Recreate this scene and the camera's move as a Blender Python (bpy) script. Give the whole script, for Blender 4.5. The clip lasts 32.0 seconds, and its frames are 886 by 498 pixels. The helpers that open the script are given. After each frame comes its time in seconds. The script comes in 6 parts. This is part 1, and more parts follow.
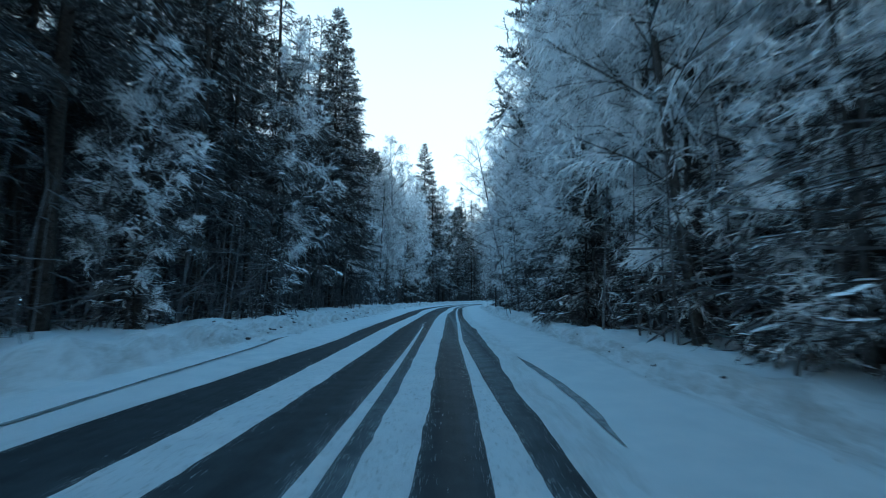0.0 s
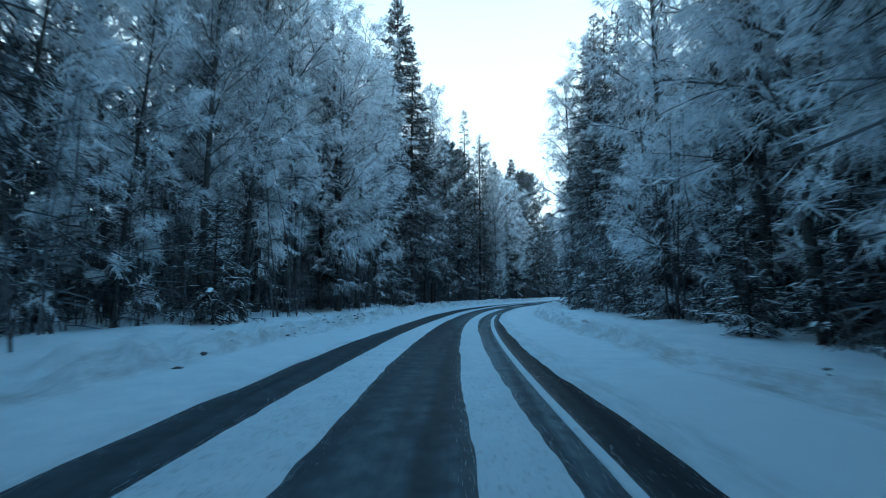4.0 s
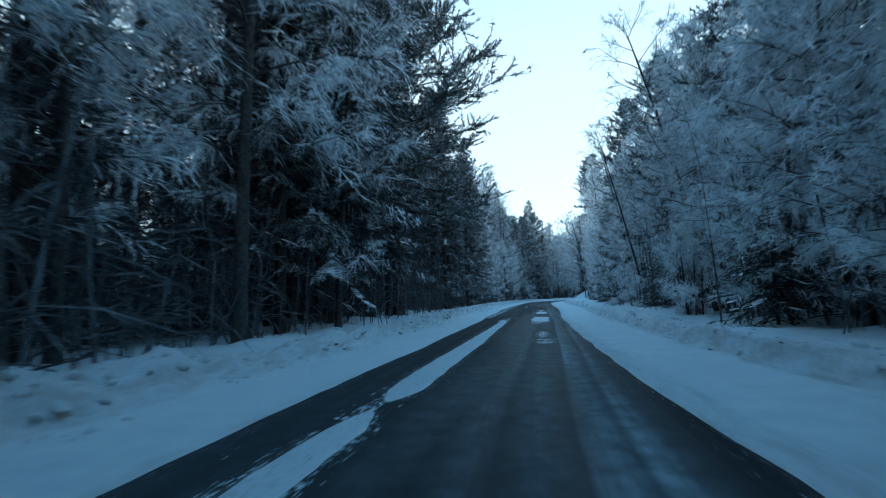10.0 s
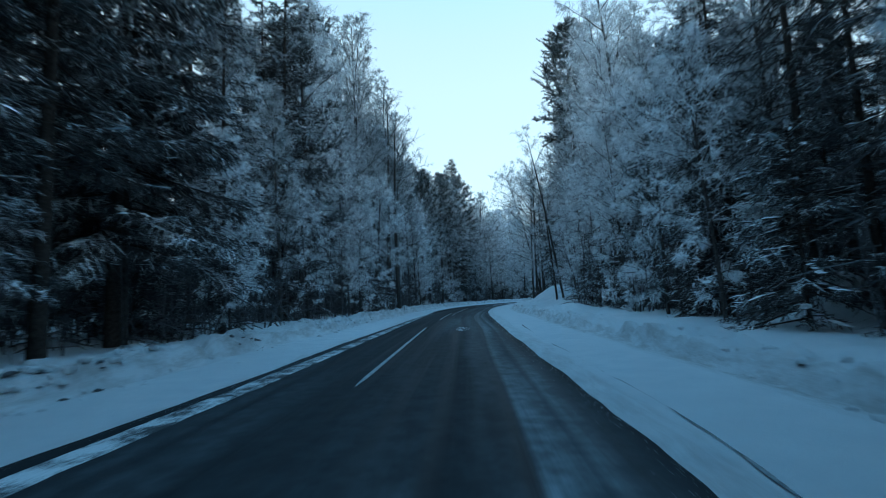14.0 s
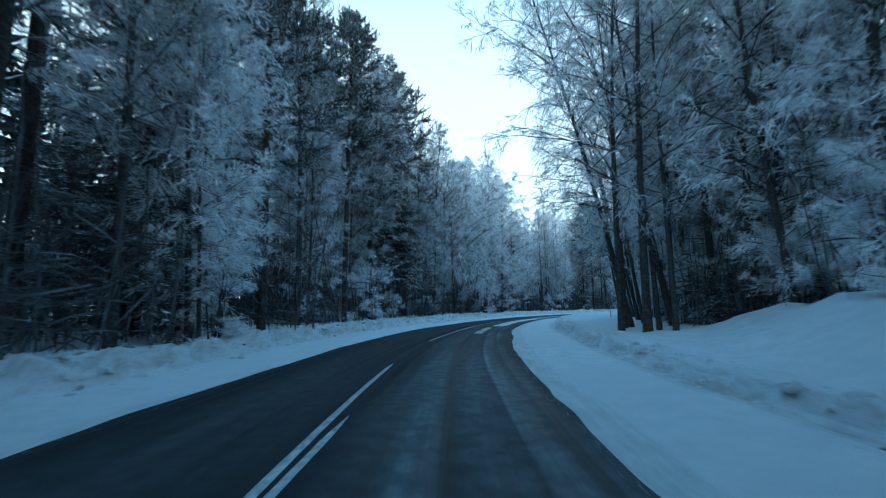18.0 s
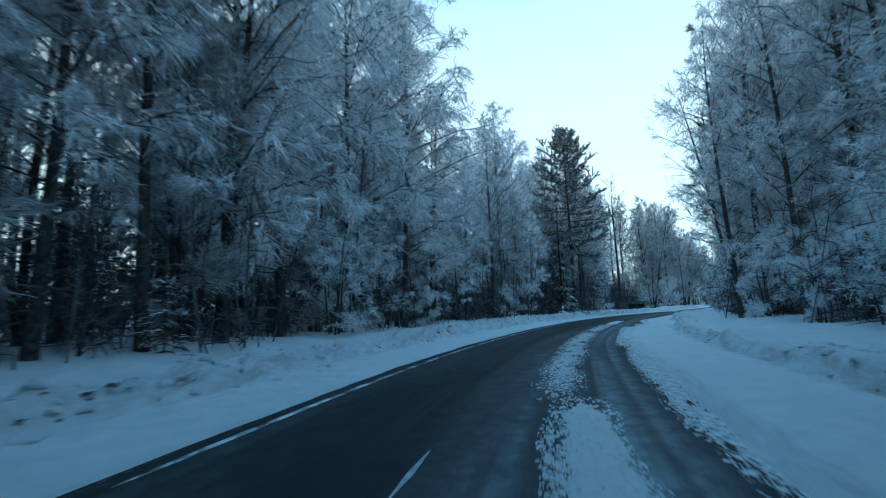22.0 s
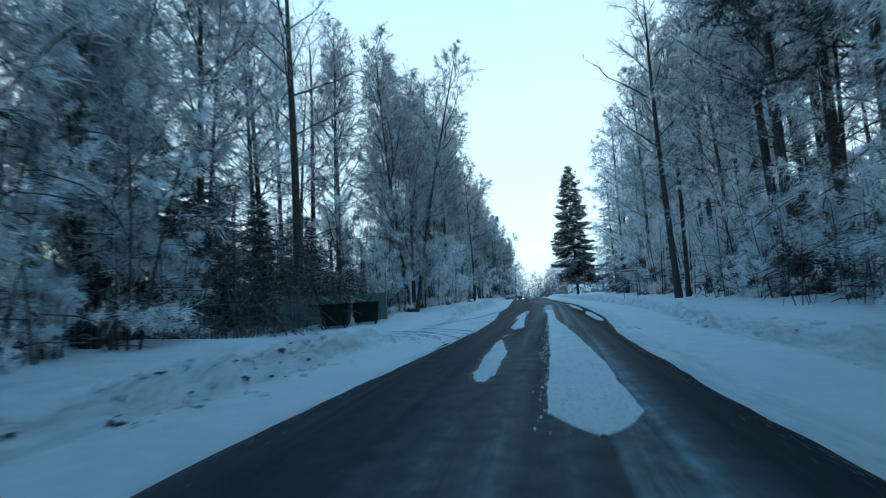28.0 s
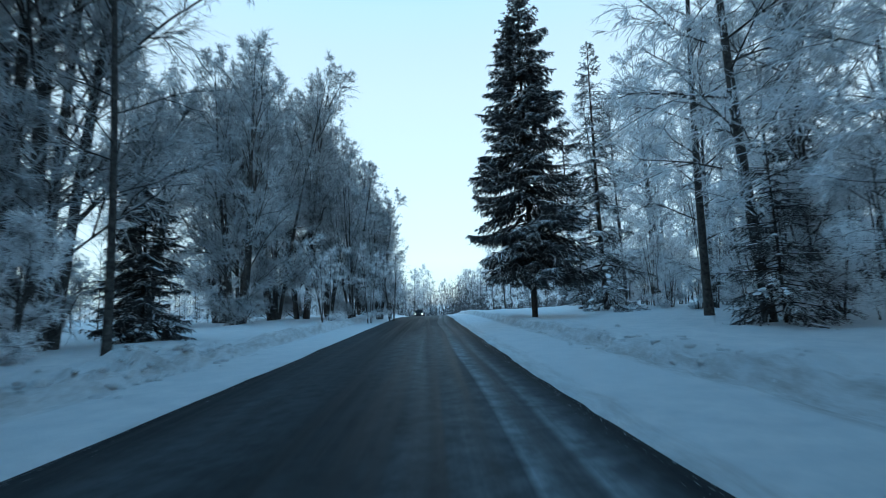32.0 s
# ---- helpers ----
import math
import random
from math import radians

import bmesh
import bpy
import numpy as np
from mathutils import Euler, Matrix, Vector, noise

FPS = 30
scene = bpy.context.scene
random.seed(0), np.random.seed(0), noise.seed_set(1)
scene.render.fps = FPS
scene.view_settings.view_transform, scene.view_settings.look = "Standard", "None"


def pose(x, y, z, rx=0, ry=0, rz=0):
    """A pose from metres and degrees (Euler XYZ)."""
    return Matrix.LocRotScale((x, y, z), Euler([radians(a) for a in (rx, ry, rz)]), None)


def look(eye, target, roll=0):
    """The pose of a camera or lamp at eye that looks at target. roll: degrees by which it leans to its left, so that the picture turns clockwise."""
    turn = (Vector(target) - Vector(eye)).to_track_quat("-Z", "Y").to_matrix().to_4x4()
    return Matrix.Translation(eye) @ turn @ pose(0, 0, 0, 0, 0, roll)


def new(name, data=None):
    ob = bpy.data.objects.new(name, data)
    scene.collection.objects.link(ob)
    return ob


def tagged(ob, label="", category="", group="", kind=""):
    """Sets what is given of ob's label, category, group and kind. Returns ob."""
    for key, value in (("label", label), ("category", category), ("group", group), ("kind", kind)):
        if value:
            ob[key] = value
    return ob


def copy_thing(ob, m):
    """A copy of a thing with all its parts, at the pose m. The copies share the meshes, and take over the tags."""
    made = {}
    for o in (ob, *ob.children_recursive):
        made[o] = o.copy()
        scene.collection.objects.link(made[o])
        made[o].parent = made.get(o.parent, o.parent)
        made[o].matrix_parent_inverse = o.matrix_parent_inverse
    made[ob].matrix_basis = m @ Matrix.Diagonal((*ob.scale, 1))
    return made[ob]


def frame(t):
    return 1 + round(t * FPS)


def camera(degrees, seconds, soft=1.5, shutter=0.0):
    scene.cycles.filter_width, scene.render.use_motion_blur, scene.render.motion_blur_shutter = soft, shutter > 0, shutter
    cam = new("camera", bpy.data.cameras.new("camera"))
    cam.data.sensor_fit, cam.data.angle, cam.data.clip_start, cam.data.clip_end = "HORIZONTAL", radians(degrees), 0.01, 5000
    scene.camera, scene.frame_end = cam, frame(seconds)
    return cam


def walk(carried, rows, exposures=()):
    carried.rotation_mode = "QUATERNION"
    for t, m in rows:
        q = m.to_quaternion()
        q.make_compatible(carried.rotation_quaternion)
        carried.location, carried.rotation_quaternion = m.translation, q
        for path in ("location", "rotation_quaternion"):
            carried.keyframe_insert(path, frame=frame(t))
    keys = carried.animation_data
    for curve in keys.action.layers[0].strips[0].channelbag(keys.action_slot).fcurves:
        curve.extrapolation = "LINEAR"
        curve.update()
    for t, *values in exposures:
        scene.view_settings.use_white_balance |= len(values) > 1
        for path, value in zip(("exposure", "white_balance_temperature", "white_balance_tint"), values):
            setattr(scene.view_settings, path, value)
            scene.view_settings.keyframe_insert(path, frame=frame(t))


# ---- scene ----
SHUTTER = 0.25
cam = camera(87.2, 32.0, 1.0, SHUTTER)
# seconds, x, y, yaw, pitch, roll; the eye rides 1.35 m over the road
EYE = 1.35
PATH = [
    (0.0, 0.00, 0.00, 0.80, 5.95, 0.09),
    (0.5, -0.03, 5.88, 0.57, 5.82, -0.02),
    (1.0, -0.10, 11.72, 0.37, 5.67, 0.05),
    (1.5, -0.21, 17.50, 0.20, 5.71, -0.11),
    (2.0, -0.33, 23.20, 0.04, 5.70, -0.11),
    (2.5, -0.45, 28.80, -0.19, 5.61, -0.19),
    (3.0, -0.54, 34.31, -0.50, 5.55, -0.22),
    (3.5, -0.58, 39.75, -0.78, 5.47, -0.33),
    (4.0, -0.56, 45.17, -0.37, 5.57, -0.12),
    (4.5, -0.43, 50.70, 0.34, 5.75, 0.23),
    (5.0, -0.16, 56.36, 0.94, 5.96, 0.57),
    (5.5, 0.29, 62.15, 1.02, 6.10, 0.73),
    (6.0, 0.93, 68.01, 0.19, 6.09, 0.56),
    (6.5, 1.80, 73.86, -0.69, 6.03, 0.36),
    (7.0, 2.92, 79.69, -1.71, 6.04, 0.15),
    (7.5, 4.27, 85.47, -3.02, 6.15, -0.11),
    (8.0, 5.86, 91.22, -4.73, 6.30, -0.65),
    (8.5, 7.66, 96.90, -6.68, 6.35, -1.03),
    (9.0, 9.60, 102.49, -8.63, 6.33, -1.32),
    (9.5, 11.64, 107.97, -10.34, 6.23, -1.49),
    (10.0, 13.76, 113.33, -11.87, 6.11, -1.66),
    (10.5, 15.94, 118.64, -13.39, 5.92, -1.78),
    (11.0, 18.18, 123.91, -14.66, 5.82, -1.89),
    (11.5, 20.46, 129.17, -15.73, 5.75, -1.98),
    (12.0, 22.79, 134.43, -16.75, 5.77, -1.89),
    (12.5, 25.14, 139.67, -17.65, 5.82, -1.87),
    (13.0, 27.49, 144.89, -18.65, 5.79, -1.96),
    (13.5, 29.82, 150.07, -19.66, 5.87, -2.03),
    (14.0, 32.10, 155.21, -20.65, 6.01, -2.12),
    (14.5, 34.32, 160.31, -21.64, 6.15, -2.00),
    (15.0, 36.50, 165.39, -22.59, 6.42, -1.64),
    (15.5, 38.69, 170.48, -23.49, 6.74, -1.18),
    (16.0, 40.89, 175.59, -24.32, 7.02, -0.75),
    (16.5, 43.12, 180.70, -25.04, 7.21, -0.46),
    (17.0, 45.41, 185.80, -25.62, 7.23, -0.41),
    (17.5, 47.79, 190.90, -26.27, 7.14, -0.47),
    (18.0, 50.30, 195.96, -27.10, 7.09, -0.47),
    (18.5, 52.95, 200.96, -28.13, 7.13, -0.58),
    (19.0, 55.76, 205.86, -29.00, 7.20, -0.69),
    (19.5, 58.76, 210.64, -29.88, 7.28, -0.82),
    (20.0, 61.95, 215.27, -30.82, 7.33, -1.00),
    (20.5, 65.34, 219.75, -31.82, 7.41, -1.12),
    (21.0, 68.94, 224.06, -32.92, 7.49, -1.32),
    (21.5, 72.73, 228.18, -34.26, 7.46, -1.53),
    (22.0, 76.76, 232.14, -35.95, 7.36, -1.69),
    (22.5, 81.05, 235.93, -38.02, 7.19, -1.99),
    (23.0, 85.60, 239.55, -40.27, 7.05, -2.40),
    (23.5, 90.34, 242.94, -42.80, 7.05, -2.85),
    (24.0, 95.18, 246.08, -45.30, 7.16, -3.28),
    (24.5, 100.03, 248.99, -47.50, 7.04, -3.60),
    (25.0, 104.85, 251.67, -49.53, 6.69, -3.73),
    (25.5, 109.61, 254.15, -51.55, 6.51, -3.91),
    (26.0, 114.32, 256.43, -53.52, 6.47, -4.01),
    (26.5, 119.02, 258.52, -55.75, 6.34, -4.29),
    (27.0, 123.77, 260.44, -57.92, 6.15, -4.13),
    (27.5, 128.68, 262.20, -60.01, 5.94, -3.78),
    (28.0, 133.78, 263.84, -62.01, 5.76, -3.44),
    (28.5, 139.05, 265.38, -63.90, 5.63, -3.25),
    (29.0, 144.38, 266.85, -65.67, 5.59, -3.27),
    (29.5, 149.65, 268.28, -66.97, 5.60, -3.27),
    (30.0, 154.83, 269.70, -68.19, 5.80, -3.16),
    (30.5, 159.89, 271.10, -69.35, 6.05, -2.95),
    (31.0, 164.81, 272.48, -70.61, 6.23, -2.82),
    (31.5, 169.59, 273.82, -71.62, 6.40, -2.51),
    (32.0, 174.20, 275.10, -72.60, 6.54, -2.27),
]
walk(cam, [(t, pose(x, y, EYE, 90 + p, 0, w) @ pose(0, 0, 0, 0, 0, r)) for t, x, y, w, p, r in PATH],
     [(0, 0.38, 5250, -10), (3, 0.45, 5250, -10), (6, 0.62, 5250, -10), (9, 0.28, 5250, -10), (11, 0.08, 5250, -10), (13, -0.25, 5250, -10), (14.5, 0.02, 5250, -10), (17, 0.38, 5250, -11), (19, 0.28, 5300, -11), (20.5, 0.15, 5300, -11), (24, 0.05, 5300, -11), (28, -0.02, 5380, -9), (30, -0.1, 5400, -8), (32, -0.2, 5430, -7)])

# ---- sky and light ----
SUN_UP, SUN_TURN = 5.5, 245.0
world = bpy.data.worlds.new("winter_sky")
scene.world = world
world.use_nodes = True
wt = world.node_tree
sky = wt.nodes.new("ShaderNodeTexSky")
sky.sky_type = "NISHITA"
sky.sun_disc = False
sky.sun_elevation, sky.sun_rotation = radians(SUN_UP), radians(SUN_TURN)
sky.air_density, sky.dust_density, sky.ozone_density = 1.0, 0.35, 2.0
# pale winter haze low in the sky: a blue-grey shadow band, a rosy belt over it, then pale blue up to the clear zenith
direction = wt.nodes.new("ShaderNodeTexCoord")
height = wt.nodes.new("ShaderNodeSeparateXYZ")
wt.links.new(direction.outputs["Generated"], height.inputs[0])
haze = wt.nodes.new("ShaderNodeValToRGB")
veil = wt.nodes.new("ShaderNodeValToRGB")
for r, stops in ((haze, ((0.0, (0.56, 0.72, 0.95)), (0.035, (0.8, 0.9, 1.05)), (0.09, (1.0, 0.97, 1.04)), (0.2, (1.02, 1.0, 1.03)), (0.42, (0.95, 0.98, 1.03)), (0.56, (0.84, 0.94, 1.04)), (0.72, (0.3, 0.68, 1.08)))), (veil, ((0.0, (0.9,) * 3), (0.5, (0.9,) * 3), (0.72, (0.6,) * 3), (1.0, (0.4,) * 3)))):
    while len(r.color_ramp.elements) < len(stops):
        r.color_ramp.elements.new(0.5)
    for e, (place_at, c) in zip(r.color_ramp.elements, stops):
        e.position, e.color = place_at, (*c, 1)
    wt.links.new(height.outputs["Z"], r.inputs[0])
blend = wt.nodes.new("ShaderNodeMix")
blend.data_type = "RGBA"
wt.links.new(veil.outputs[0], blend.inputs[0])
wt.links.new(sky.outputs[0], blend.inputs[6])
wt.links.new(haze.outputs[0], blend.inputs[7])
wt.links.new(blend.outputs[2], wt.nodes["Background"].inputs[0])
wt.nodes["Background"].inputs[1].default_value = 1.0
sun_data = bpy.data.lights.new("sun", "SUN")
sun_data.energy, sun_data.angle, sun_data.color = 0.05, radians(20), (1.0, 0.95, 0.9)
sun = new("sun", sun_data)
sun.matrix_world = look((math.sin(radians(SUN_TURN)) * 50, math.cos(radians(SUN_TURN)) * 50, 60), (0, 0, 0))
scene.view_settings.exposure = 0.0


# ---- materials ----
def material(name, rough=0.8):
    m = bpy.data.materials.new(name)
    m.use_nodes = True
    b = m.node_tree.nodes["Principled BSDF"]
    b.inputs["Roughness"].default_value = rough
    b.inputs["Specular IOR Level"].default_value = 0.2
    return m, m.node_tree, b


def node(nt, kind, **inputs):
    n = nt.nodes.new(kind)
    for k, v in inputs.items():
        n.inputs[k.replace("_", " ")].default_value = v
    return n


def ramp(nt, source, stops):
    r = nt.nodes.new("ShaderNodeValToRGB")
    while len(r.color_ramp.elements) < len(stops):
        r.color_ramp.elements.new(0.5)
    for e, (at, c) in zip(r.color_ramp.elements, stops):
        e.position, e.color = at, (*c, 1)
    nt.links.new(source, r.inputs[0])
    return r.outputs[0]


def grain(nt, scale, detail=6, rough=0.6, coords=None):
    n = node(nt, "ShaderNodeTexNoise", Scale=scale, Detail=detail, Roughness=rough)
    if coords:
        nt.links.new(coords, n.inputs["Vector"])
    return n.outputs[0]


def mix(nt, factor, a, b):
    m = nt.nodes.new("ShaderNodeMix")
    m.data_type = "RGBA"
    if isinstance(factor, float):
        m.inputs[0].default_value = factor
    else:
        nt.links.new(factor, m.inputs[0])
    for socket, v in ((m.inputs[6], a), (m.inputs[7], b)):
        if isinstance(v, tuple):
            socket.default_value = (*v, 1)
        else:
            nt.links.new(v, socket)
    return m.outputs[2]


def bump(nt, b, height, strength, distance=0.02):
    n = node(nt, "ShaderNodeBump", Strength=strength, Distance=distance)
    nt.links.new(height, n.inputs["Height"])
    nt.links.new(n.outputs[0], b.inputs["Normal"])


def along(nt, x, y):
    """Coordinates across and along the road from its own map, stretched."""
    uv = nt.nodes.new("ShaderNodeUVMap")
    mp = node(nt, "ShaderNodeMapping")
    mp.inputs["Scale"].default_value = (x, y, 1)
    nt.links.new(uv.outputs[0], mp.inputs[0])
    return mp.outputs[0]


def place(nt):
    return nt.nodes.new("ShaderNodeNewGeometry").outputs["Position"]


def snow_material(name, dirt):
    m, nt, b = material(name, 0.75)
    p = place(nt)
    fine, broad, big = grain(nt, 45, 8, 0.7, p), grain(nt, 1.7, 6, 0.65, p), grain(nt, 0.16, 3, 0.5, p)
    base = ramp(nt, broad, [(0.3, (0.70, 0.74, 0.78)), (0.65, (0.86, 0.88, 0.90))])
    base = mix(nt, ramp(nt, big, [(0.35, (0, 0, 0)), (0.7, (1, 1, 1))]), base, (0.78, 0.81, 0.84))
    if dirt < 0:
        uv = nt.nodes.new("ShaderNodeUVMap")
        away = nt.nodes.new("ShaderNodeSeparateXYZ")
        nt.links.new(uv.outputs[0], away.inputs[0])
        reach = node(nt, "ShaderNodeMapRange")
        reach.inputs["From Max"].default_value = 5.0
        nt.links.new(away.outputs["X"], reach.inputs["Value"])
        band = ramp(nt, reach.outputs[0], [(q / 5, (c, c, c)) for q, c in ((0.0, 0.45), (0.1, 0.1), (0.4, 0.0), (1.6, 0.05), (1.85, 0.9), (2.1, 0.85), (2.35, 0.25), (3.2, 0.0))])
        spots = nt.nodes.new("ShaderNodeMath")
        spots.operation = "MULTIPLY"
        nt.links.new(band, spots.inputs[0])
        nt.links.new(ramp(nt, grain(nt, 1.0, 8, 0.75, along(nt, 5.0, 0.8)), [(0.42, (0.1, 0.1, 0.1)), (0.62, (0.8, 0.8, 0.8))]), spots.inputs[1])
        base = mix(nt, spots.outputs[0], base, (0.36, 0.35, 0.335))
    specks = ramp(nt, grain(nt, 17, 10, 0.75, p), [(0.60 - dirt, (0, 0, 0)), (0.70 - dirt, (1, 1, 1))])
    base = mix(nt, specks, base, (0.34, 0.34, 0.33))
    nt.links.new(base, b.inputs["Base Color"])
    b.inputs["Subsurface Weight"].default_value = 0.0
    h = nt.nodes.new("ShaderNodeMath")
    h.operation = "ADD"
    nt.links.new(fine, h.inputs[0])
    nt.links.new(broad, h.inputs[1])
    bump(nt, b, h.outputs[0], 0.8, 0.075)
    return m


SNOW = snow_material("snow", -0.04)
ROAD_SNOW = snow_material("driven_snow", 0.05)


def asphalt_material():
    m, nt, b = material("asphalt", 0.7)
    p = place(nt)
    grit, mottle = grain(nt, 160, 4, 0.7, p), grain(nt, 3.0, 6, 0.7, p)
    lanes = grain(nt, 1.0, 6, 0.62, along(nt, 3.4, 0.04))
    patches = grain(nt, 0.5, 6, 0.65, along(nt, 1.2, 0.16))
    base = ramp(nt, grit, [(0.3, (0.007, 0.008, 0.0095)), (0.7, (0.023, 0.025, 0.028))])
    base = mix(nt, ramp(nt, patches, [(0.45, (0, 0, 0)), (0.75, (0.4, 0.4, 0.4))]), base, (0.032, 0.034, 0.037))
    # a dry film of frost and salt dragged out along the wheel tracks of the lane, thick in places and worn away in
    # others; the pale bluish sky sheen of the tracks is painted into the same colour
    uv = nt.nodes.new("ShaderNodeUVMap")
    across = nt.nodes.new("ShaderNodeSeparateXYZ")
    nt.links.new(uv.outputs[0], across.inputs[0])
    spot = node(nt, "ShaderNodeMapRange")
    for name, v in (("From Min", -5.6), ("From Max", 3.8)):
        spot.inputs[name].default_value = v
    drift = node(nt, "ShaderNodeMapRange")
    for name, v in (("From Min", 0.3), ("From Max", 0.7), ("To Min", -0.22), ("To Max", 0.22)):
        drift.inputs[name].default_value = v
    nt.links.new(grain(nt, 1.0, 1, 0.5, along(nt, 0.0, 0.04)), drift.inputs["Value"])
    moved = nt.nodes.new("ShaderNodeMath")
    nt.links.new(across.outputs["X"], moved.inputs[0])
    nt.links.new(drift.outputs[0], moved.inputs[1])
    nt.links.new(moved.outputs[0], spot.inputs["Value"])
    tracks = ramp(nt, spot.outputs[0], [((u + 5.6) / 9.4, (q, q, q)) for u, q in ((-4.2, 0.08), (-3.2, 0.22), (-1.6, 0.12), (-0.95, 0.4), (-0.38, 0.6), (-0.22, 0.25), (0.1, 0.5), (0.5, 0.3), (0.56, 1.0), (0.78, 0.8), (0.95, 0.35), (1.04, 0.85), (1.3, 0.3), (1.6, 0.03))])
    thick = ramp(nt, grain(nt, 1.0, 4, 0.55, along(nt, 0.5, 0.05)), [(0.36, (0.25, 0.25, 0.25)), (0.58, (1, 1, 1))])
    streak = ramp(nt, lanes, [(0.24, (0.05, 0.05, 0.05)), (0.6, (1, 1, 1))])
    frost_and_sheen = mix(nt, ramp(nt, mottle, [(0.4, (0.55, 0.55, 0.55)), (0.6, (0, 0, 0))]), streak, (0.1, 0.1, 0.1))
    for other in (tracks, thick):
        both = nt.nodes.new("ShaderNodeMix")
        both.data_type, both.blend_type = "RGBA", "MULTIPLY"
        both.inputs[0].default_value = 1.0
        nt.links.new(frost_and_sheen, both.inputs[6])
        nt.links.new(other, both.inputs[7])
        frost_and_sheen = both.outputs[2]
    base = mix(nt, frost_and_sheen, base, (0.29, 0.325, 0.35))
    nt.links.new(base, b.inputs["Base Color"])
    nt.links.new(ramp(nt, lanes, [(0.38, (0.55, 0.55, 0.55)), (0.62, (0.8, 0.8, 0.8))]), b.inputs["Roughness"])
    b.inputs["Specular IOR Level"].default_value = 0.06
    bump(nt, b, grit, 0.3, 0.005)
    return m


ASPHALT = asphalt_material()


def worn_snow_material(scale=13, cover=0.93, bare=(0.06, 0.062, 0.065), bright=1.0):
    """Snow worn through to the asphalt in specks."""
    m, nt, b = material("worn_snow", 0.8)
    p = place(nt)
    a, c = grain(nt, scale, 9, 0.72, p), grain(nt, 1.6, 4, 0.6, p)
    s = nt.nodes.new("ShaderNodeMath")
    s.operation = "ADD"
    nt.links.new(a, s.inputs[0])
    nt.links.new(c, s.inputs[1])
    half = nt.nodes.new("ShaderNodeMath")
    half.operation = "MULTIPLY"
    half.inputs[1].default_value = 0.5
    nt.links.new(s.outputs[0], half.inputs[0])
    mask = ramp(nt, half.outputs[0], [(cover / 2, (0, 0, 0)), (cover / 2 + 0.06, (1, 1, 1))])
    snow = ramp(nt, grain(nt, 30, 6, 0.7, p), [(0.3, tuple(q * bright for q in (0.55, 0.58, 0.60))), (0.7, tuple(q * bright for q in (0.8, 0.82, 0.84)))])
    nt.links.new(mix(nt, mask, bare, snow), b.inputs["Base Color"])
    bump(nt, b, s.outputs[0], 0.5, 0.02)
    return m


WORN = worn_snow_material()
SLUSH = worn_snow_material(24, 0.95)


def plain_material(name, dark, light, scale, rough=0.85, strength=0.5, stops=(0.35, 0.65), spread=None):
    m, nt, b = material(name, rough)
    p = place(nt)
    base = ramp(nt, grain(nt, scale, 7, 0.7, p), [(stops[0], dark), (stops[1], light)])
    if spread:
        base = mix(nt, ramp(nt, grain(nt, 0.35, 3, 0.5, p), [(0.4, (0, 0, 0)), (0.65, (0.8, 0.8, 0.8))]), base, spread)
    nt.links.new(base, b.inputs["Base Color"])
    bump(nt, b, grain(nt, scale * 2, 5, 0.7, p), strength, 0.02)
    return m


NEEDLES = plain_material("spruce_needles", (0.036, 0.036, 0.037), (0.125, 0.128, 0.13), 3.0, 0.9)
PINE_NEEDLES = plain_material("pine_needles", (0.03, 0.035, 0.034), (0.11, 0.122, 0.12), 2.5, 0.9, spread=(0.22, 0.24, 0.25))
FROST = plain_material("frosted_needles", (0.34, 0.36, 0.38), (0.95, 0.96, 0.98), 1.6, 0.85, 0.5, (0.34, 0.52))
HOAR = plain_material("hoar_frost_twigs", (0.22, 0.225, 0.235), (0.95, 0.96, 0.98), 1.1, 0.85, 0.5, (0.33, 0.5))
HOAR_THIN = plain_material("thin_hoar_frost", (0.14, 0.145, 0.152), (0.68, 0.70, 0.72), 1.2, 0.85, 0.5, (0.34, 0.56))
BARK_SPRUCE = plain_material("spruce_bark", (0.016, 0.013, 0.011), (0.07, 0.058, 0.05), 12, 0.95, 1.0)
BARK_PINE = plain_material("pine_bark", (0.025, 0.02, 0.017), (0.10, 0.075, 0.062), 9, 0.95, 1.0)
BARK_GREY = plain_material("grey_bark", (0.022, 0.02, 0.019), (0.10, 0.095, 0.09), 8, 0.95, 1.0)
THICKET = plain_material("bare_thicket", (0.036, 0.034, 0.036), (0.18, 0.182, 0.19), 2.0, 0.95)
PAINT_LINE = plain_material("worn_road_paint", (0.16, 0.17, 0.18), (0.6, 0.62, 0.63), 10, 0.7, 0.3)


# ---- mesh helpers ----
def mesh_of(name, verts, faces, mat, smooth=False, uv=None):
    """A mesh from arrays of places and of triangles or four-cornered faces."""
    me = bpy.data.meshes.new(name)
    faces = np.asarray(faces, np.int32)
    n, k = faces.shape
    me.vertices.add(len(verts))
    me.vertices.foreach_set("co", np.asarray(verts, np.float32).ravel())
    me.loops.add(n * k)
    me.loops.foreach_set("vertex_index", faces.ravel())
    me.polygons.add(n)
    me.polygons.foreach_set("loop_start", np.arange(0, n * k, k, dtype=np.int32))
    if smooth:
        me.polygons.foreach_set("use_smooth", np.ones(n, bool))
    if uv is not None:
        layer = me.uv_layers.new(name="UVMap")
        layer.data.foreach_set("uv", np.asarray(uv, np.float32)[faces.ravel()].ravel())
    me.materials.append(mat)
    me.update()
    me.validate()
    return me


